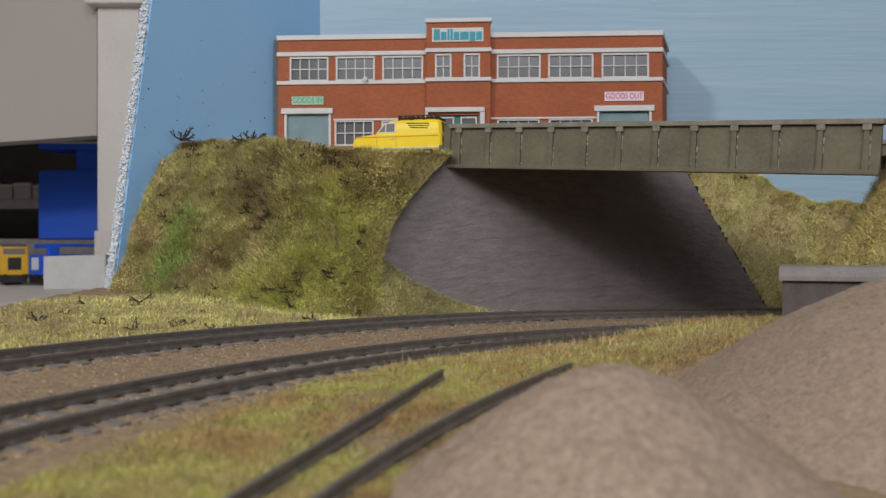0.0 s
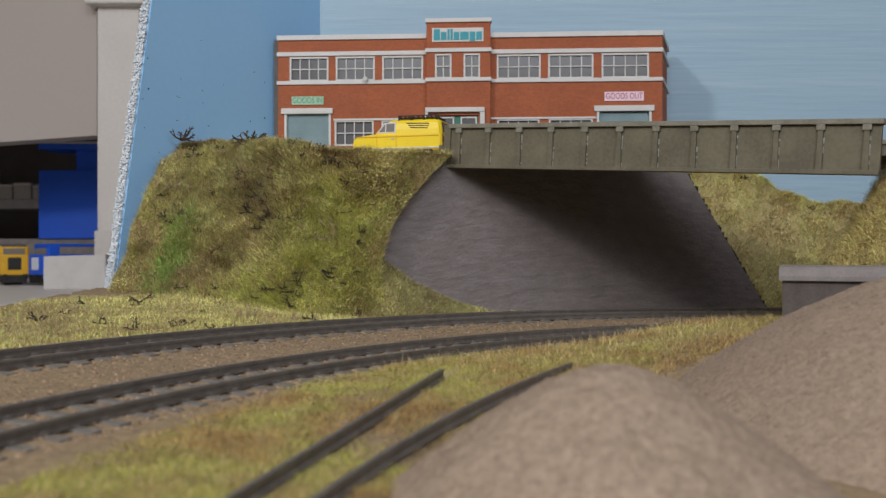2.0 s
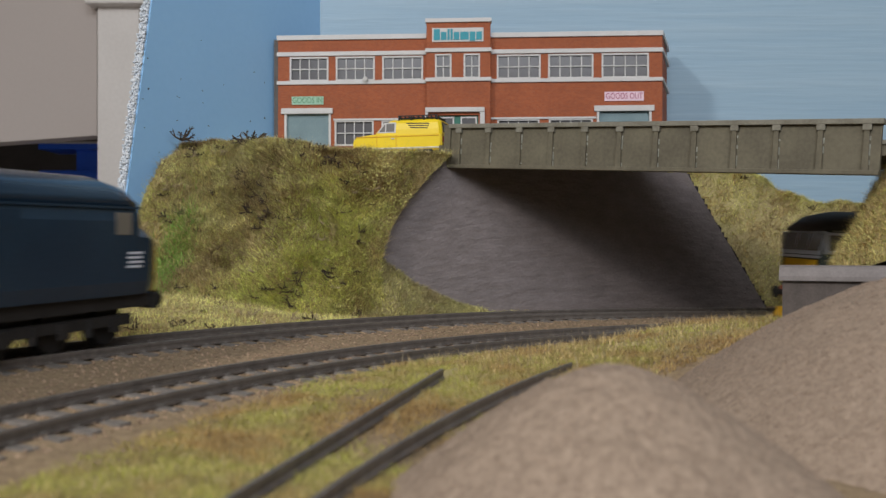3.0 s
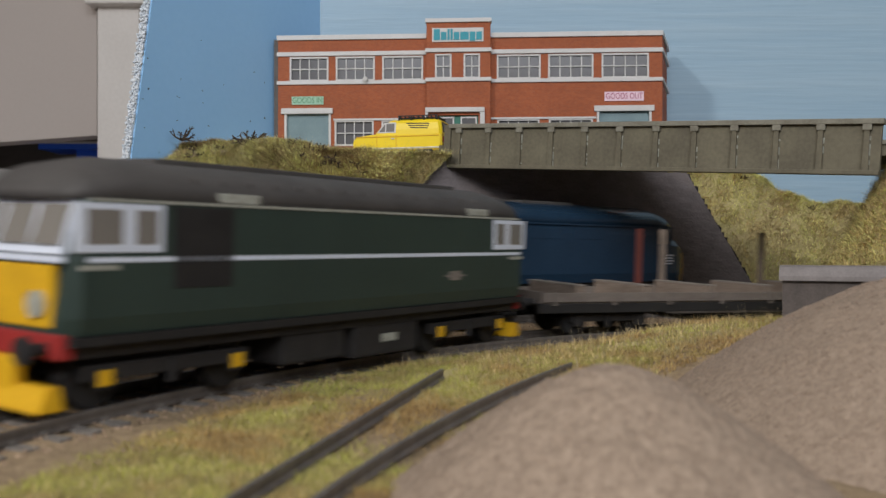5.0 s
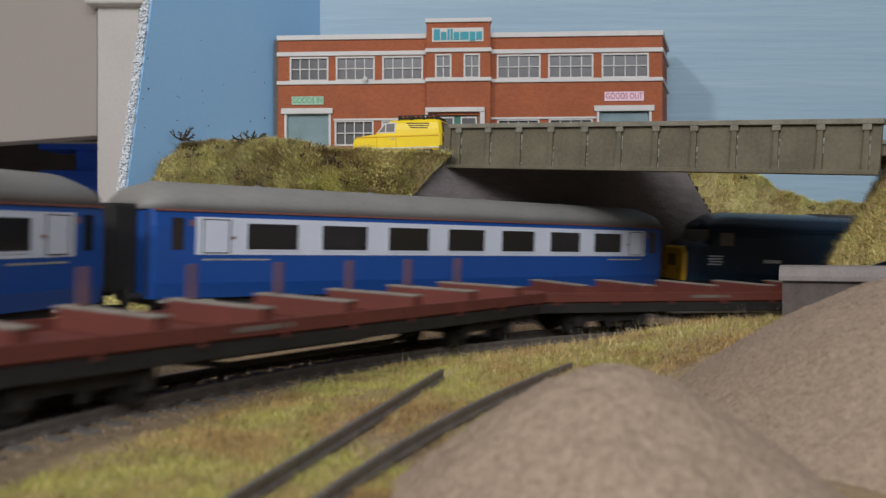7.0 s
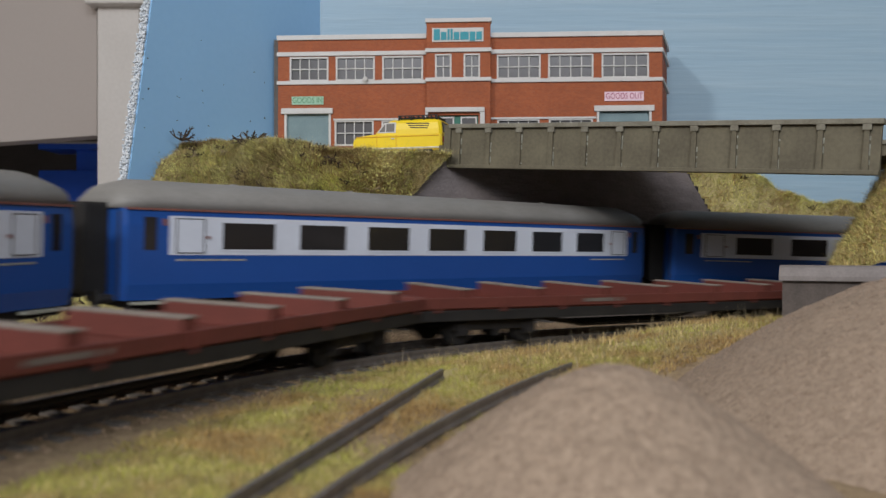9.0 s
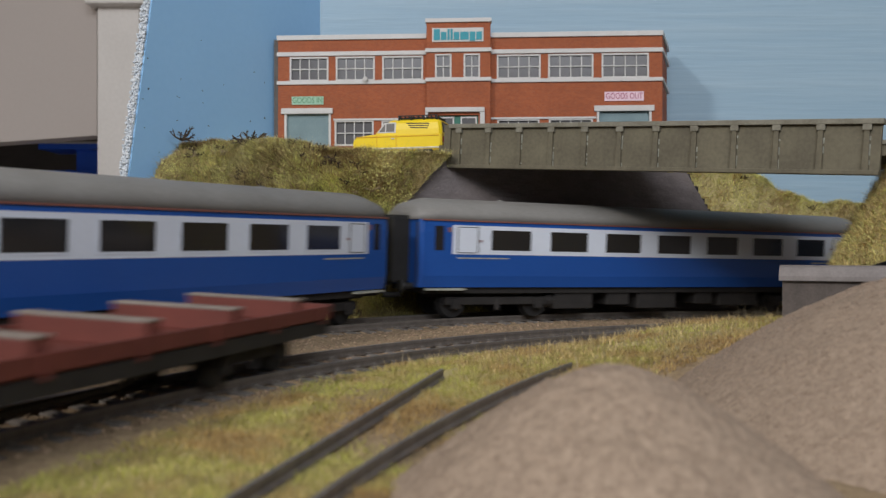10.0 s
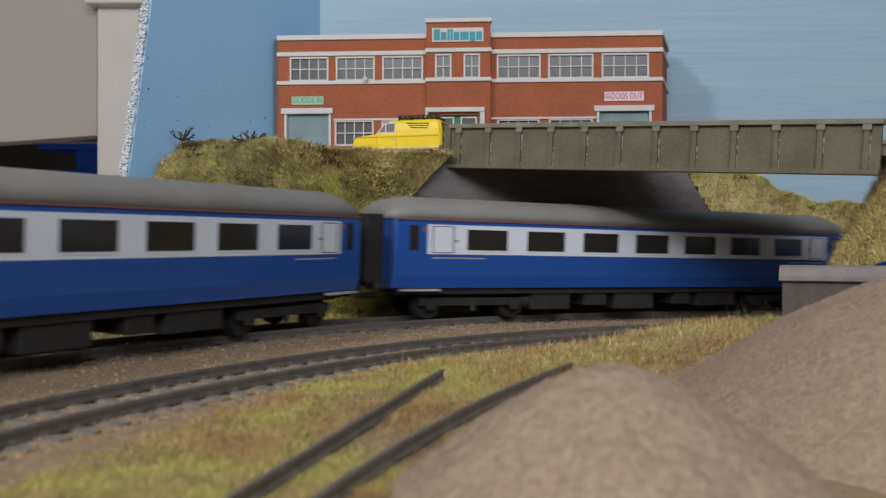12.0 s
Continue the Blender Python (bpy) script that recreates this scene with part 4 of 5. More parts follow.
        add_box(bm, X(p) - 1.0, X(p) + 0.2, -0.6, 1.4, base, Z(197))
        add_box(bm, X(q) - 0.2, X(q) + 1.0, -0.6, 1.4, base, Z(197))
        part("door_surround", bm, WHITE, root)
    bm = box(X(757), X(861), -6.0, -3.5, Z(198), Z(190), 0.3)
    add_box(bm, X(757), X(762), -5.6, -3.6, base, Z(197))
    add_box(bm, X(853), X(861), -5.6, -3.6, base, Z(197))
    part("porch", bm, WHITE, root)
    door = part("entrance_door", box(X(780), X(850), -2.4, -1.8, base, Z(203)), GREEN_DOOR, root)
    for p, q in ((784, 806), (820, 846)):
        part("door_pane", box(X(p), X(q), -2.7, -2.3, base + 3, Z(207)), PANE, door)
        bm = bmesh.new()
        for xx in (X(p), X(q)):
            add_box(bm, xx - 0.4, xx + 0.4, -2.9, -2.3, base + 3, Z(206))
        add_box(bm, X(p) - 0.4, X(q) + 0.4, -2.9, -2.3, Z(208), Z(205.5))
        part("door_frame", bm, WHITE, door)
    # signs
    face = Matrix.Rotation(radians(90), 4, "X")
    plate = part("tower_sign", box(X(769), X(859), -4.6, -4.0, Z(75), Z(51)), WHITE, root, "white sign plate with teal lettering bars")
    widths = (11, 10, 4, 4, 10, 15, 10, 10)
    total = sum(widths) + 7 * 1.5
    p = 771 + (86 - total) / 2
    for i, w in enumerate(widths):
        top, bot = (53, 72) if i in (0, 2, 3) else (58, 72)
        if i == 6:
            bot = 74
        part("sign_bar", box(X(p), X(p + w), -4.85, -4.6, Z(bot), Z(top), 0.08), TEAL, plate)
        p += w + 1.5
    for words, p, q, za, zb, bg, fg in (("GOODS IN", 517, 574, 180.5, 166, PALE_GREEN, SIGN_GREEN), ("GOODS OUT", 1070, 1138, 179, 163, PINK, MAROON)):
        s = part("sign_plate", box(X(p), X(q), -0.5, 0, Z(za), Z(zb)), bg, root, "small sign plate reading " + words.lower())
        t = text_part("sign_words", words, 4.4, fg, s, Matrix.Translation(((X(p) + X(q)) / 2 * MM, -0.00056, (Z(za) + Z(zb)) / 2 * MM)) @ face)
        t.scale = ((X(q) - X(p)) * 0.93 * MM / max(1e-6, t.dimensions.x), 1.0, 1.0)
    part("lamp_dome", rod((X(650), -3.0, Z(137)), (X(650), 0, Z(135)), 1.3, 1.0, 12), WHITE, root, "small pale outside lamp")


def build_van():
    root = thing("three_wheeled_van", at_back(-19.0, 452.0, 84.0, 165), "small bright yellow three-wheeled van with a black roof rack", "van")
    # front at +x; a low body with a long bonnet, and a cabin narrowing to the roof
    low = [(-21.6, 3.4), (-21.0, 2.6), (20.4, 2.6), (21.4, 3.6), (21.6, 6.6), (20.9, 8.6), (19.4, 9.4), (12.0, 10.3), (-20.8, 10.3), (-21.7, 9.6)]
    body = part("body", prism(low, -9.7, 9.7, 0.55), YELLOW, root)
    rings = []
    for z, x0, x1, w in ((10.0, -21.4, 11.8, 9.3), (12.4, -21.2, 9.8, 9.1), (15.4, -20.7, 6.4, 8.5), (16.6, -20.0, 4.8, 7.8), (17.2, -18.6, 3.2, 6.4)):
        c = 1.2
        rings.append([(x0 + c, -w, z), (x1 - c, -w, z), (x1, -w + c * 1.6, z), (x1, w - c * 1.6, z), (x1 - c, w, z), (x0 + c, w, z), (x0, w - c, z), (x0, -w + c, z)])
    cabin = part("cabin", loft(rings), YELLOW, body)

    def side(s, z):
        return s * (9.32 - 0.084 * min(2.4, z - 10.0) - 0.2 * max(0.0, z - 12.4))

    def side_panel(s, poly, out):
        return loft([[(x, side(s, z) - 0.3 * s, z) for x, z in poly], [(x, side(s, z) + out * s, z) for x, z in poly]])
    for s in (-1, 1):
        part("window_surround", side_panel(s, [(0.6, 11.0), (9.6, 11.0), (6.2, 15.9), (0.6, 15.9)], 0.10), WHITE, cabin)
        part("side_window", side_panel(s, [(1.3, 11.5), (5.2, 11.5), (5.2, 15.3), (1.3, 15.3)], 0.18), VAN_PANE, cabin)
        part("quarter_light", side_panel(s, [(5.8, 11.5), (8.6, 11.5), (5.9, 15.3), (5.8, 15.3)], 0.18), VAN_PANE, cabin)
        for i in range(3):
            z = 14.7 - i * 1.05
            part("lettering_bar", side_panel(s, [(-15.5 + i * 0.4, z), (-4.5 - i * 0.9, z + 0.4), (-4.5 - i * 0.9, z + 0.85), (-15.5 + i * 0.4, z + 0.45)], 0.12), BLACK, cabin)
        y0, y1 = sorted((9.5 * s, 9.82 * s))
        for x in (0.2, 9.6):
            part("door_gap", box(x - 0.16, x + 0.16, y0, y1, 3.2, 10.0), YELLOW_END, body)
        part("waist_strip", box(-20.4, 19.6, *sorted((9.5 * s, 9.95 * s)), 9.0, 9.45, 0.1), YELLOW_END, body)
        part("bumper_strip", box(-20.6, 20.6, *sorted((9.5 * s, 9.95 * s)), 3.4, 4.1, 0.1), CHROME, body)
        part("door_handle", box(1.0, 2.6, *sorted((9.6 * s, 10.2 * s)), 8.0, 8.5, 0.1), CHROME, body)
        part("rear_wheel", rod((-13.5, 7.0 * s, 3.6), (-13.5, 9.3 * s, 3.6), 3.6, sides=18), BLACK, root)
        part("rear_light", box(-22.2, -21.5, 7.6 * s - 0.7, 7.6 * s + 0.7, 6.4, 8.8, 0.2), RED_BUFFER, body)
        part("headlight", rod((21.0, 5.6 * s, 7.0), (22.0, 5.6 * s, 6.9), 1.4, sides=14), WHITE, body)
    part("rear_window_seal", prism([(-21.5, 11.0), (-21.0, 11.0), (-20.5, 15.7), (-20.95, 15.7)], -6.0, 6.0), BLACK, cabin)
    part("rear_window", prism([(-21.65, 11.5), (-21.2, 11.5), (-20.8, 15.2), (-21.1, 15.2)], -5.3, 5.3), VAN_PANE, cabin)
    part("number_plate_bar", box(-22.1, -21.5, -4.0, 4.0, 5.6, 7.4), WHITE, body)
    part("rear_lettering_bar", box(-22.0, -21.5, -6.0, 6.0, 8.6, 9.2), BLACK, body)
    part("windscreen", prism([(9.3, 11.6), (9.9, 11.6), (6.9, 15.2), (6.3, 15.2)], -7.0, 7.0), VAN_PANE, cabin)
    part("front_wheel", rod((14.0, -1.4, 3.4), (14.0, 1.4, 3.4), 3.4, sides=18), BLACK, root)
    rack = part("roof_rack", box(-18.5, -0.5, -6.6, 6.6, 17.5, 18.0), BLACK, root)
    for i in range(9):
        x = -18.0 + 17 * i / 8
        part("rack_bar", box(x - 0.3, x + 0.3, -7.2, 7.2, 18.0, 18.6, 0.1), BLACK, rack)
    for s in (-1, 1):
        part("rack_rail", box(-19, 0, 7.2 * s - 0.3, 7.2 * s + 0.3, 18.6, 19.1, 0.1), BLACK, rack)
        for x in (-18.6, -12.5, -6.5, -0.4):
            part("rack_foot", box(x - 0.3, x + 0.3, 7.2 * s - 0.3, 7.2 * s + 0.3, 16.0, 18.8), BLACK, rack)


# ---- rolling stock: x along, z up from the rail tops ----
def add_bogie(root, x, length, wheels, r, top, outer=13.5):
    b = part("bogie", box(x - length / 2, x + length / 2, -9, 9, r + 1.5, top), BOGIE_MAT, root)
    for s in (-1, 1):
        bm = bmesh.new()
        y = outer * s
        add_box(bm, x - length / 2, x + length / 2, min(y, y - 2.2 * s), max(y, y - 2.2 * s), r - 0.5, r + 2.8, 0.4)
        for i in range(wheels):
            wx = x + (i - (wheels - 1) / 2) * length * 0.8 / max(1, wheels - 1)
            add_box(bm, wx - 2.2, wx + 2.2, min(y, y + 0.9 * s), max(y, y + 0.9 * s), r - 2.2, r + 2.2, 0.4)
            if i < wheels - 1:
                mx = wx + length * 0.4 / max(1, wheels - 1)
                add_rod(bm, (mx, y - 0.4 * s, r - 2.6), (mx, y - 0.4 * s, r + 2.2), 1.1, sides=8)
        part("side_frame", bm, BOGIE_MAT, b)
    for i in range(wheels):
        wx = x + (i - (wheels - 1) / 2) * length * 0.8 / max(1, wheels - 1)
        bm = rod((wx, -10, r), (wx, 10, r), 1.0)
        for s in (-1, 1):
            add_rod(bm, (wx, 8.0 * s, r), (wx, 10.6 * s, r), r, sides=20)
            add_rod(bm, (wx, 7.3 * s, r), (wx, 8.0 * s, r), r + 0.7, sides=20)
        part("wheelset", bm, BLACK, b)


def add_buffers(root, x, way, z=13.5, spread=11.4, colour=None):
    for s in (-1, 1):
        bm = rod((x, spread * s, z), (x + way * 4.6, spread * s, z), 1.3, sides=12)
        add_rod(bm, (x + way * 4.6, spread * s, z), (x + way * 5.6, spread * s, z), 2.9, 2.7, 16)
        part("buffer", bm, colour or BLACK, root)


def roof_loft(stations, n=12):
    """Roof skin; stations of (x, half width, eaves z, top z)."""
    rings = []
    for x, half, zc, zt in stations:
        ring = [(x, -half * math.cos(math.pi * i / n), zc + (zt - zc) * max(0.0, math.sin(math.pi * i / n)) ** 0.75) for i in range(n + 1)]
        rings.append(ring + [(x, 0, zc - 0.3)])
    return loft(rings)


def build_coach():
    root = thing("passenger_coach", Matrix.Identity(4), "blue passenger coach with white window band and grey roof", "railway coach", group="coaches of the passenger train")
    L, W = 129.0, 18.0
    sec = [(-W * 0.95, 13.2), (-W, 18), (-W, 36), (-W * 0.97, 41), (W * 0.97, 41), (W, 36), (W, 18), (W * 0.95, 13.2)]
    body = part("body", loft([[(x, y * k, z) for y, z in sec] for x, k in ((-L, 0.955), (-L + 1.5, 1.0), (L - 1.5, 1.0), (L, 0.955))]), COACH_BLUE, root)
    roof = part("roof", roof_loft([(-L - 0.6, W * 0.86, 41, 45.5), (-L + 2, W * 0.97, 41, 48.3), (-L + 9, W * 0.99, 41, 50.2), (L - 9, W * 0.99, 41, 50.2), (L - 2, W * 0.97, 41, 48.3), (L + 0.6, W * 0.86, 41, 45.5)]), ROOF_GREY, root, smooth=True)
    for x in (-80, -30, 30, 80):
        part("roof_vent", rod((x, 5, 49.2), (x, 5, 50.8), 1.6, 1.0, 10), ROOF_GREY, roof)
    for s in (-1, 1):
        def yy(a, b):
            return sorted((s * (W + a), s * (W + b)))
        part("window_band", box(-114.5, 114.5, *yy(-0.4, 0.14), 27.0, 39.0), COACH_WHITE, body)
        part("cantrail_line", box(-L + 1, L - 1, *yy(-0.9, 0.02), 40.6, 41.2), ORANGE, body)
        for k in range(7):
            x = -95.5 + 29 * k
            x -= 1.0
            w = part("window", box(x, x + 19.2, *yy(-0.4, 0.22), 28.8, 37.3, 0.08), COACH_PANE, body)
            bm = bmesh.new()
            for a, b, c, d in ((x - 0.5, x + 19.7, 28.2, 28.8), (x - 0.5, x + 19.7, 37.3, 37.8), (x - 0.5, x, 28.2, 37.8), (x + 19.2, x + 19.7, 28.2, 37.8)):
                add_box(bm, a, b, *yy(-0.4, 0.30), c, d)
            part("window_frame", bm, COACH_WHITE, w)
        for e in (-1, 1):
            def xx(a, b):
                return sorted((e * a, e * b))
            part("vestibule_window", box(*xx(118.5, 122.5), *yy(-0.5, 0.1), 28.5, 38.5), COACH_PANE, body)
            d = part("door", box(*xx(103, 112), *yy(-0.3, 0.24), 27.6, 38.4, 0.15), COACH_WHITE, body)
            bm = bmesh.new()
            for a, b, c, f in ((102.6, 103.0, 27.6, 38.4), (112.0, 112.4, 27.6, 38.4), (103, 112, 27.5, 27.8), (103, 112, 38.1, 38.4)):
                add_box(bm, *xx(a, b), *yy(-0.2, 0.3), c, f)
            part("door_gap", bm, BOGIE_MAT, d)
            part("door_handle", box(*xx(101, 102.2), *yy(0, 0.6), 32.2, 33.0), ORANGE, d)
            part("red_mark", box(*xx(115, 116.6), *yy(-0.3, 0.16), 36, 38), ORANGE, body)
            part("number_bar", box(*xx(88, 112), *yy(-0.3, 0.12), 25.2, 25.7), WEAR, body)
            part("step_board", box(*xx(108, 126), *yy(-2, 0.5), 12.0, 12.8), WEAR, body)
    for e in (-1, 1):
        a, b = sorted((e * (L - 0.5), e * (L + 7.6)))
        g = part("gangway", box(a, b, -7.5, 7.5, 15, 42, 0.6), BLACK, root)
        for i in range(4):
            x = e * (L + 1 + i * 1.8)
            part("bellows_fold", box(x - 0.35, x + 0.35, -8.1, 8.1, 14.5, 42.5), BLACK, g)
        for s in (-1, 1):
            part("corner_post", rod((e * (L - 0.2), 15.5 * s, 13.5), (e * (L + 0.1), 15.5 * s, 40), 0.5, sides=8), BLACK, root)
        part("coupling", rod((e * L, 0, 9), (e * (L + 8), 0, 9), 1.2), BLACK, root)
        add_buffers(root, e * L, e, 13.5)
        add_bogie(root, e * 90, 50, 2, 6.0, 12.5)
    part("underframe", box(-L + 3, L - 3, -15.5, 15.5, 10.6, 13.4), BOGIE_MAT, root)
    for x, w, lo in ((-52, 20, 3.5), (-28, 12, 5), (-6, 22, 3.2), (22, 10, 5), (44, 24, 4)):
        part("equipment_box", box(x - w / 2, x + w / 2, -14.5, 14.5, lo, 10.8, 0.5), BOGIE_MAT, root)
    part("air_tank", rod((-76 + 10, -11, 7.2), (-76 + 30 - 14, -11, 7.2), 3.0, sides=12), BOGIE_MAT, root)
    return root


def build_blue_loco():
    root = thing("blue_diesel_locomotive", Matrix.Identity(4), "faded blue diesel locomotive with bonnet noses and yellow ends", "locomotive")
    L, W = 134.0, 17.6
    cab = L - 13
    sec = [(-W * 0.95, 15.0), (-W, 19), (-W, 37), (-W * 0.96, 41), (W * 0.96, 41), (W, 37), (W, 19), (W * 0.95, 15)]
    body = part("body", loft([[(x, y, z) for y, z in sec] for x in (-cab, cab)]), RAIL_BLUE, root)
    roof = part("roof", roof_loft([(-cab - 1.5, W * 0.90, 41, 45), (-cab + 3, W * 0.96, 41, 48.6), (-cab + 10, W * 0.97, 41, 50.2), (cab - 10, W * 0.97, 41, 50.2), (cab - 3, W * 0.96, 41, 48.6), (cab + 1.5, W * 0.90, 41, 45)]), RAIL_BLUE, root, smooth=True)
    for x0, x1 in ((-60, -20), (-12, 20), (30, 62)):
        part("roof_panel", box(x0, x1, -6, 6, 49.3, 50.9, 0.4), LOCO_ROOF, roof)
    for e in (-1, 1):
        # nose: tapers down and inwards
        def nose(x, w, z1):
            return [(e * x, -w * 0.95, 15), (e * x, -w, 19), (e * x, -w, z1 - 3), (e * x, -w * 0.8, z1), (e * x, w * 0.8, z1), (e * x, w, z1 - 3), (e * x, w, 19), (e * x, w * 0.95, 15)]
        part("nose", loft([nose(cab, W, 35.5), nose(cab + 6, W * 0.97, 35.0), nose(L - 4, W * 0.92, 34.0), nose(L - 1, W * 0.84, 32)]), RAIL_BLUE, root)
        end = part("yellow_end", loft([nose(L - 1.2, W * 0.85, 32.2), nose(L + 0.8, W * 0.80, 31)]), YELLOW_END, root, "warning yellow nose end")
        for s in (-1, 1):
            part("tail_light", rod((e * (L + 0.3), 9 * s, 20), (e * (L + 1.0), 9 * s, 20), 1.1, sides=10), RED_BUFFER, end)
        for s in (-1, 1):
            part("nose_grille", box(*sorted((e * (L + 0.4), e * (L + 0.9))), 3 * s - 2.4, 3 * s + 2.4, 22, 28, 0.1), BLACK, end)
        screen = [(cab - 1, 33.8), (cab + 3.6, 34.4), (cab + 1.0, 42.5), (cab - 1, 42.5)]
        part("windscreen", prism([(e * x, z) for x, z in screen], -14, 14), CLEAR_PANE, root)
        for s in (-1, 1):
            a, b = sorted((s * (W - 0.4), s * (W + 0.15)))
            x0, x1 = sorted((e * (cab - 11), e * (cab - 4)))
            part("cab_side_window", box(x0, x1, a, b, 33, 39.5, 0.1), CLEAR_PANE, root)
            # white double-arrow emblem as plain bars
            bm = bmesh.new()
            for i in range(4):
                x = e * (cab - 2)
                add_box(bm, x - 3.8 + 0.6 * (i % 2), x + 3.8 - 0.6 * ((i + 1) % 2), a, b + (0.05 if s > 0 else 0), 23.2 + i * 1.35, 23.9 + i * 1.35)
            part("white_emblem", bm, COACH_WHITE, body)
            if e > 0:
                part("number_bar", box(-cab + 27, -cab + 36, a, b, 24.8, 26.4), COACH_WHITE, body)
        add_buffers(root, e * (L - 1), e, 12.5)
        add_bogie(root, e * 82, 84, 4, 6.2, 13.0)
        part("buffer_beam", box(*sorted((e * (L - 3), e * L)), -16, 16, 10, 15, 0.4), BLACK, root)
    for s in (-1, 1):
        a, b = sorted((s * (W - 0.4), s * (W + 0.12)))
        for x in (-70, -40, -8, 24, 52):
            part("side_grille", box(x, x + 20, a, b, 34.5, 39.5, 0.1), RAIL_BLUE, body)
        part("gutter", box(-cab, cab, *sorted((s * (W * 0.95), s * (W + 0.3))), 40.6, 41.3), RAIL_BLUE, body)
    part("underframe", box(-L + 4, L - 4, -15, 15, 11, 15.2), BOGIE_MAT, root)
    part("battery_box", box(-26, 26, -14, 14, 3.5, 11, 0.6), BOGIE_MAT, root)
    return root


def build_green_loco():
    root = thing("green_diesel_locomotive", Matrix.Identity(4), "dark green diesel locomotive with white cab windows and yellow panel", "locomotive")
    L, W = 91.5, 18.0
    sec = [(-W * 0.96, 15.6), (-W, 19), (-W, 30), (-W * 0.985, 41.8), (W * 0.985, 41.8), (W, 30), (W, 19), (W * 0.96, 15.6)]

    def end_ring(x, k, lean):
        return [(x - (lean * max(0, (z - 29) / 13)), y * k, z) for y, z in sec]
    body = part("body", loft([end_ring(-L, 0.9, -3.5), end_ring(-L + 3, 1, -2), end_ring(-L + 12, 1, 0), end_ring(L - 12, 1, 0), end_ring(L - 3, 1, 2), end_ring(L, 0.9, 3.5)]), LOCO_GREEN, root)
    roof = part("roof", roof_loft([(-L + 1.5, W * 0.86, 41.8, 45), (-L + 6, W * 0.96, 41.8, 49), (-L + 16, W * 0.97, 41.8, 51), (L - 16, W * 0.97, 41.8, 51), (L - 6, W * 0.96, 41.8, 49), (L - 1.5, W * 0.86, 41.8, 45)]), LOCO_ROOF, root, smooth=True)
    for i in range(15):
        x = -60 + i * 8.5
        for s in (-1, 1):
            part("roof_rib", box(x - 0.5, x + 0.5, *sorted((s * 11, s * 16.2)), 44.5, 47.3, 0.2), LOCO_ROOF, roof)
    part("roof_walk", box(-62, 62, -6.5, 6.5, 50.2, 51.6, 0.4), LOCO_ROOF, roof)
    for x in (-66, 40):
        for s in (-1, 1):
            part("pale_roof_patch", box(x, x + 13, *sorted((s * 14.0, s * 17.5)), 42.2, 44.4, 0.4), WEAR, roof)
    for s in (-1, 1):
        def yy(a, b):
            return sorted((s * (W + a), s * (W + b)))
        part("waist_line", box(-L + 4, L - 4, *yy(-0.5, 0.14), 29.7, 30.7), COACH_WHITE, body)
        part("cantrail_line", box(-L + 5, L - 5, *yy(-0.9, 0.05), 41.5, 42.1), WEAR, body)
        part("sole_bar", box(-L + 1, L - 1, *yy(-1.5, 0.1), 13.6, 15.4), BLACK, body)
        part("crest_bar", box(-52, -40, *yy(-0.4, 0.13), 23.5, 24.0), BAULK_TOP, body)
        part("crest_bar", box(-49, -43, *yy(-0.4, 0.13), 22.4, 25.2), BAULK_TOP, body)
        for e in (-1, 1):
            def xx(a, b):
                return sorted((e * a, e * b))
            cab = part("white_cab_surround", box(*xx(69, 90.5), *yy(-0.6, 0.16), 31.6, 41.2, 0.15), COACH_WHITE, body)
            part("cab_window", box(*xx(79.5, 88), *yy(-0.6, 0.26), 33.2, 40.0, 0.1), CLEAR_PANE, cab)
            part("cab_window", box(*xx(70.6, 76.2), *yy(-0.6, 0.26), 33.2, 40.0, 0.1), CLEAR_PANE, cab)
            part("number_bar", box(*xx(80, 89), *yy(-0.4, 0.12), 28.2, 29.2), WEAR, body)
        part("side_grille", box(49, 66, *yy(-0.4, 0.14), 24, 41, 0.1), BLACK, body)
    for e in (-1, 1):
        def xx(a, b):
            return sorted((e * a, e * b))
        front = part("cab_front", prism([(e * (L - 1.5), 31.2), (e * (L + 0.25), 31.2), (e * (L - 3.0), 42.0), (e * (L - 5), 42.0)], -15.6, 15.6), COACH_WHITE, root)
        for y in (-10.3, 0, 10.3):
            part("windscreen", prism([(e * (L - 1.5), 33), (e * (L + 0.35), 33), (e * (L - 2.4), 40.8), (e * (L - 4), 40.8)], y - 4.5, y + 4.5), CLEAR_PANE, front)
        part("yellow_panel", box(*xx(L - 1, L + 0.4), -13.2, 13.2, 17, 29.0, 0.3), YELLOW_END, root)
        part("front_line", box(*xx(L - 1, L + 0.5), -16, 16, 29.6, 30.8, 0.1), COACH_WHITE, root)
        for y in (-9, 9):
            part("headcode_disc", rod((e * (L - 0.5), y, 21.5), (e * (L + 1.2), y, 21.5), 2.7, sides=18), WEAR, root)
        part("buffer_beam", box(*xx(L - 3, L + 0.4), -16.2, 16.2, 11, 16, 0.5), RED_BUFFER, root)
        part("snow_plough", prism([(e * (L - 2), 1.2), (e * (L + 4), 1.2), (e * (L + 2), 6), (e * (L - 1), 6)], -15, 15, 0.3), YELLOW_END, root)
        part("brake_pipe", box(*xx(L, L + 2.5), -5, 5, 4, 11, 0.4), YELLOW_END, root)
        add_buffers(root, e * L, e, 13.0)
        add_bogie(root, e * 62, 46, 2, 6.4, 13.4, 14.0)
        for s in (-1, 1):
            for dx in (-18.4, 18.4):
                part("yellow_axle_cover", box(e * 62 + dx - 1.8, e * 62 + dx + 1.8, *sorted((s * 14.6, s * 15.3)), 5.0, 8.2, 0.2), YELLOW_END, root)
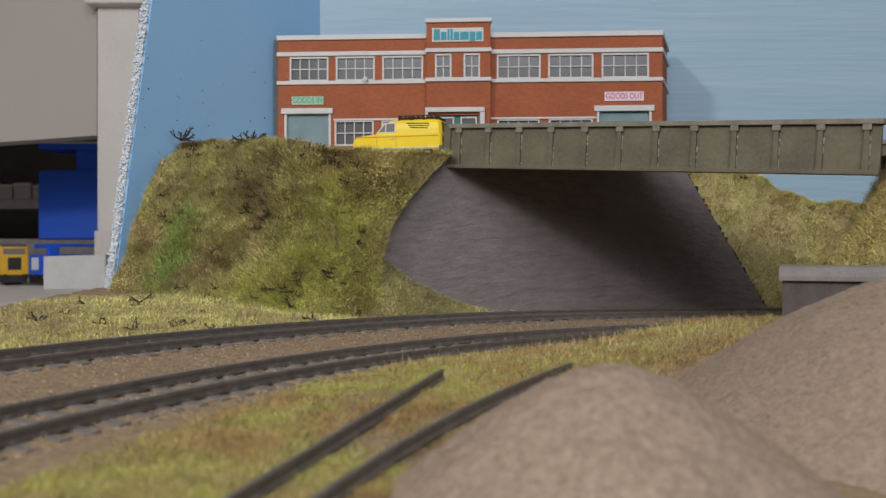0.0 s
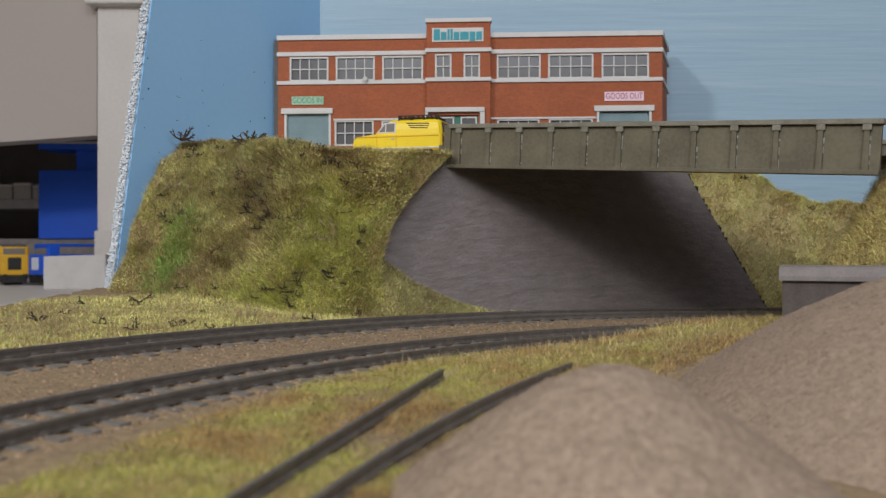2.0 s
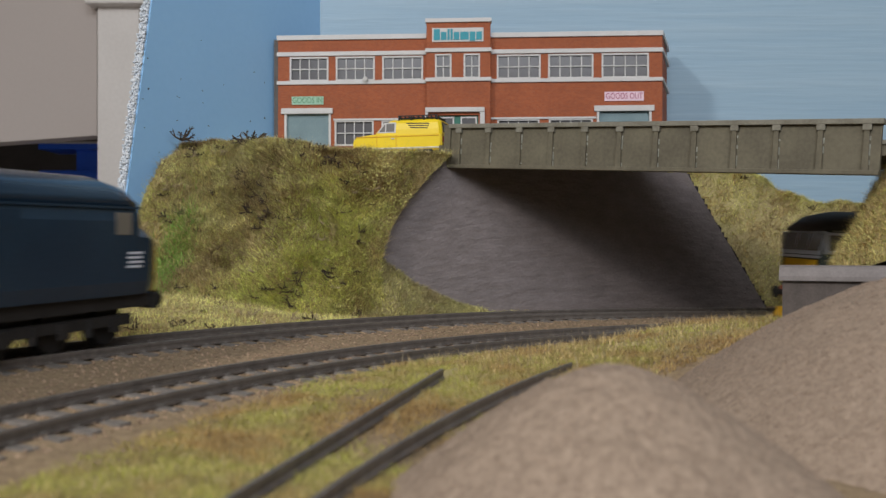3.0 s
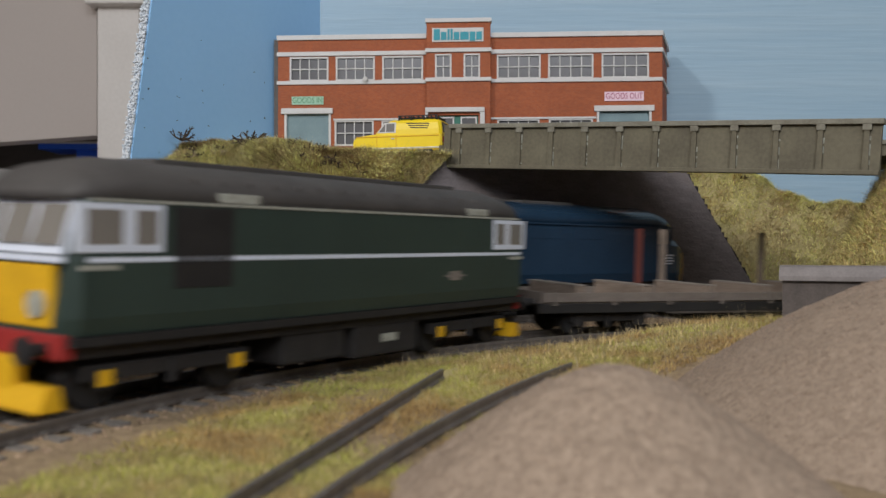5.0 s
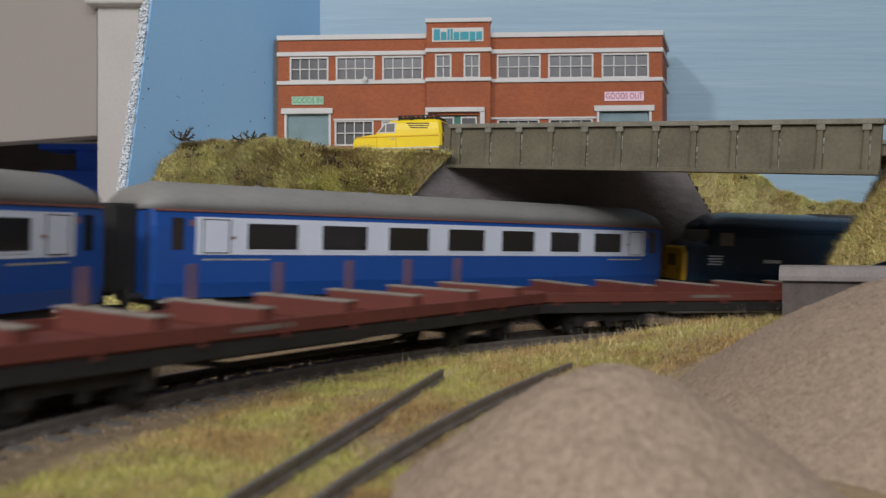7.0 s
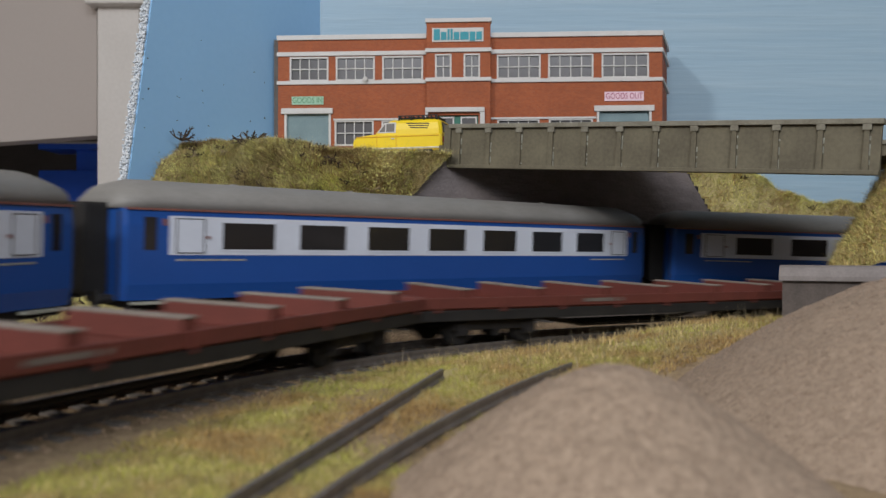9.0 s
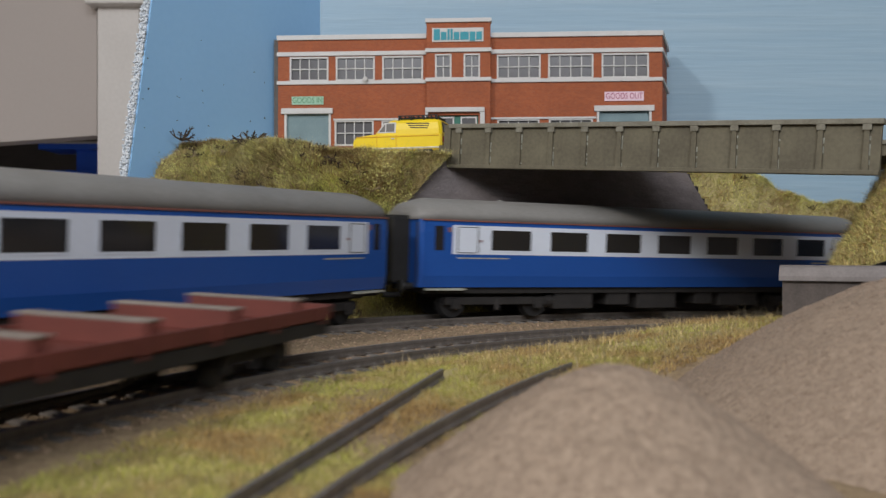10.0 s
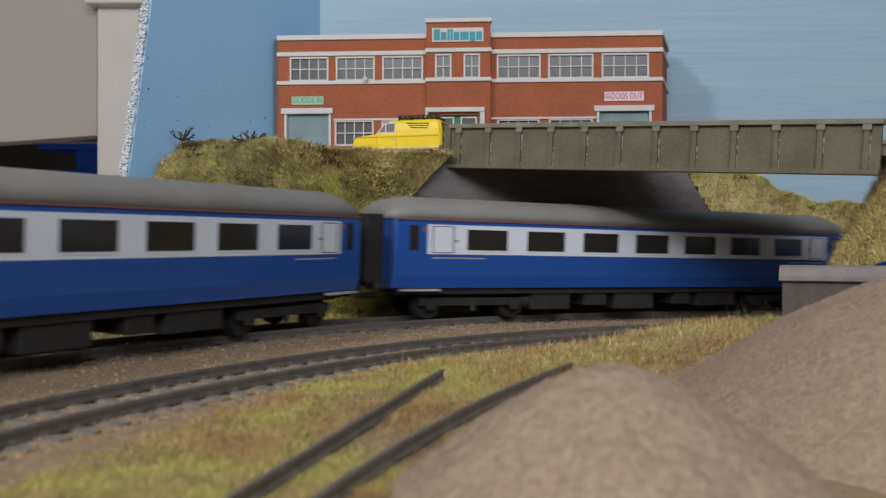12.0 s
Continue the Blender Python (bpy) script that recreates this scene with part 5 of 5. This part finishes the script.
    part("underframe", box(-L + 2, L - 2, -15.5, 15.5, 11, 15.8), BOGIE_MAT, root)
    tank = part("fuel_tank", box(-30, 0, -15.5, 15.5, 2.5, 11, 0.8), BOGIE_MAT, root)
    part("battery_box", box(4, 28, -15, 15, 3.5, 11, 0.8), BOGIE_MAT, root)
    for s in (-1, 1):
        part("tank_plate", box(-19, -12, *sorted((s * 15.3, s * 15.8)), 6.2, 8.4), WEAR, tank)
    return root


def build_wagon(paint, label, reflection_bars=False):
    root = thing("bolster_wagon", Matrix.Identity(4), label, "railway wagon", group="wagons of the goods train")
    L, W = 114.0, 17.3
    part("deck", box(-L, L, -W + 1, W - 1, 12.2, 13.6), paint, root)
    for s in (-1, 1):
        sb = part("side_board", box(-L, L, *sorted((s * (W - 1), s * W)), 12.8, 16.2, 0.2), paint, root)
        for i in range(9):
            x = -L + 6 + i * (2 * L - 12) / 8
            part("strap", box(x - 0.8, x + 0.8, *sorted((s * W, s * (W + 0.5))), 11.5, 16.4, 0.1), paint, sb)
        part("sole_bar", box(-L, L, *sorted((s * (W - 3), s * (W - 0.6))), 8.6, 12.2, 0.3), BLACK, root)
        part("lettering_bar", box(24, 44, *sorted((s * W, s * (W + 0.18))), 14.0, 15.2), WAGON_GREY, sb)
        bm = bmesh.new()
        for a, b in ((-62, -34), (34, 62)):
            add_rod(bm, (a, s * 6, 9 if a < 0 else 4.5), (b, s * 6, 4.5 if a < 0 else 9), 0.8, sides=6)
        add_rod(bm, (-34, s * 6, 4.5), (34, s * 6, 4.5), 0.8, sides=6)
        part("truss_rod", bm, BOGIE_MAT, root)
    for e in (-1, 1):
        part("end_board", box(*sorted((e * (L - 1.2), e * L)), -W, W, 12.6, 16.6, 0.2), paint, root)
        add_buffers(root, e * L, e, 12.6)
        add_bogie(root, e * 80, 36, 2, 5.4, 11.5, 12.5)
        part("coupling", rod((e * L, 0, 7), (e * (L + 5.5), 0, 7), 1.0), BLACK, root)
    for i in range(7):
        x = -96 + i * 32
        bl = part("bolster", box(x - 2.2, x + 2.2, -W + 1.2, W - 1.2, 13.6, 18.6, 0.3), BAULK if paint is WAGON_GREY else paint, root)
        part("bolster_top", box(x - 2.3, x + 2.3, -W + 0.9, W - 0.9, 18.6, 19.2, 0.2), BAULK_TOP, bl)
        # thin upright bars stand in for faint reflections in the train behind
        if reflection_bars:
            part("stake", box(x - 0.6, x + 0.6, -10.4, -8.6, 19.0, 28.0, 0.2), REFLECTION_BAR, root)
    if paint is WAGON_GREY:
        for x in (31, -27, -88):
            part("stake", box(x - 1.2, x + 1.2, -W + 1.0, -W + 3.0, 13.4, 41.0, 0.2), BAULK, root, "tall timber stake")
        part("stake", box(42.8, 45.0, -W + 1.0, -W + 3.0, 13.4, 41.0, 0.2), WAGON_RED, root, "tall red-painted stake")
    return root


def build_shelf_locos():
    for x, y, turn, paint, nm, label in ((-564, 1255, -62, YELLOW_END, "yellow_shunter", "yellow and black toy diesel locomotive on the table"), (-515, 1251, -127, BOX_BLUE, "blue_shunter", "blue toy diesel locomotive on the table")):
        root = thing(nm, at(x, y, -6, turn), label, "toy locomotive", group="toy locomotives on the table")
        part("body", box(-70, 20, -17, 17, 13, 40, 2), paint, root)
        part("cab", box(-5, 12, -17.4, 17.4, 30, 52, 3), paint, root)
        part("windscreen", box(11.5, 12.8, -13, 13, 38, 48, 0.6), CLEAR_PANE, root)
        part("cab_roof", box(-70, 13, -15, 15, 50, 54, 1.5), DARK if paint is YELLOW_END else paint, root)
        part("underframe", box(-68, 20, -15, 15, 3, 13, 1), BLACK, root)
        part("front_grille", box(19.5, 20.8, -8, 8, 20, 36, 0.6), BLACK if paint is YELLOW_END else COACH_WHITE, root)
        add_buffers(root, 20, 1, 12, colour=BLACK)
        for wx in (-55, -30, -5):
            part("wheelset", rod((wx, -11, 6), (wx, 11, 6), 6, sides=16), BLACK, root)


build_room()
build_boards()
build_ground()
mound("gravel_mound", 28.0, 150, 39, 40, 22.8, 1.6, "rounded heap of fine pinkish-brown gravel", 1.5)
mound("gravel_mound", 150, 225, 99, 99, 39.5, 2.3, "broad bank of fine brown gravel beside the parapet", 6.5)
surface("grass_bank", bank_point, 150, 90, "steep bank of olive and yellow-green model grass")
surface("grass_bank", apron_point, 60, 20, "low grassy slope at the foot of the stone wall")
surface("bank_top", plateau_point, 60, 30, "flat earth yard at the top of the bank", "ground")
surface("grass_bank", far_bank_point, 80, 50, "grass bank beyond the bridge")
surface("grass_bank", near_bank_point, 80, 60, "grass bank carrying the bridge's end")
build_retaining_wall()
build_bridge()
build_parapet()
build_factory()
build_van()
build_siding()
build_shelf_locos()
build_track("back_track", R_BACK, "curved model track with worn rails on grey sleepers", -0.9 * math.pi, 1.1 * math.pi)
build_track("near_track", R_NEAR, "curved model track with worn rails on pale sleepers", -0.9 * math.pi, 1.1 * math.pi)
build_turf()
build_grit()
build_grass()
build_bushes()

BLUE_LOCO = build_blue_loco()
COACHES = [build_coach()]
COACHES += [copy_thing(COACHES[0], Matrix.Identity(4)) for _ in range(3)]
GREEN_LOCO = build_green_loco()
WAGONS = [build_wagon(WAGON_GREY, "dusty grey bogie bolster wagon with tall timber stakes"),
          build_wagon(WAGON_RED, "bauxite red bogie bolster wagon with thin bars in place of reflections", True),
          build_wagon(WAGON_RED, "bauxite red bogie bolster wagon with bare timber bolsters")]
WAGONS += [copy_thing(WAGONS[2], Matrix.Identity(4)) for _ in range(2)]


def on_track(radius, s, half_base, heading):
    """Pose of a vehicle whose middle is at arc length s; its two bogies keep to the rails."""
    th = s / radius
    r = radius * math.cos(half_base / radius)
    x, y = CX - r * math.cos(th), CY + r * math.sin(th)
    return on_board(x, y, 0, 90 - math.degrees(th) + (0 if heading > 0 else 180))


def along(t, a, v, c, d):
    """Arc length travelled by a train, about its place at the middle of the run."""
    q = t - 7.0
    return a + v * q + c * q * q + d * q ** 3


# vehicles scaled to fit the camera's view, length against width and height
for coach in COACHES + [BLUE_LOCO]:
    coach.scale = (1.045, 1.025, 1.025)
GREEN_LOCO.scale = (1.0, 1.02, 1.02)


def motions():
    times = [0.25 * i for i in range(49)]
    back = [(BLUE_LOCO, 160.4, 86)] + [(c, -139.8 - 295.2 * i, 94) for i, c in enumerate(COACHES)]
    for ob, off, base in back:
        walk(ob, [(t, on_track(R_BACK, along(t, 565.4, 142.55, -0.265, 0.0) + off, base, 1)) for t in times])
    near = [(GREEN_LOCO, 0.0, 62)] + [(w, 227.1 + 234.9 * i, 80) for i, w in enumerate(WAGONS)]
    for ob, off, base in near:
        walk(ob, [(t, on_track(R_NEAR, along(t, -216.65, -254.0, -8.138, 0.83) + off, base, -1)) for t in times])


motions()
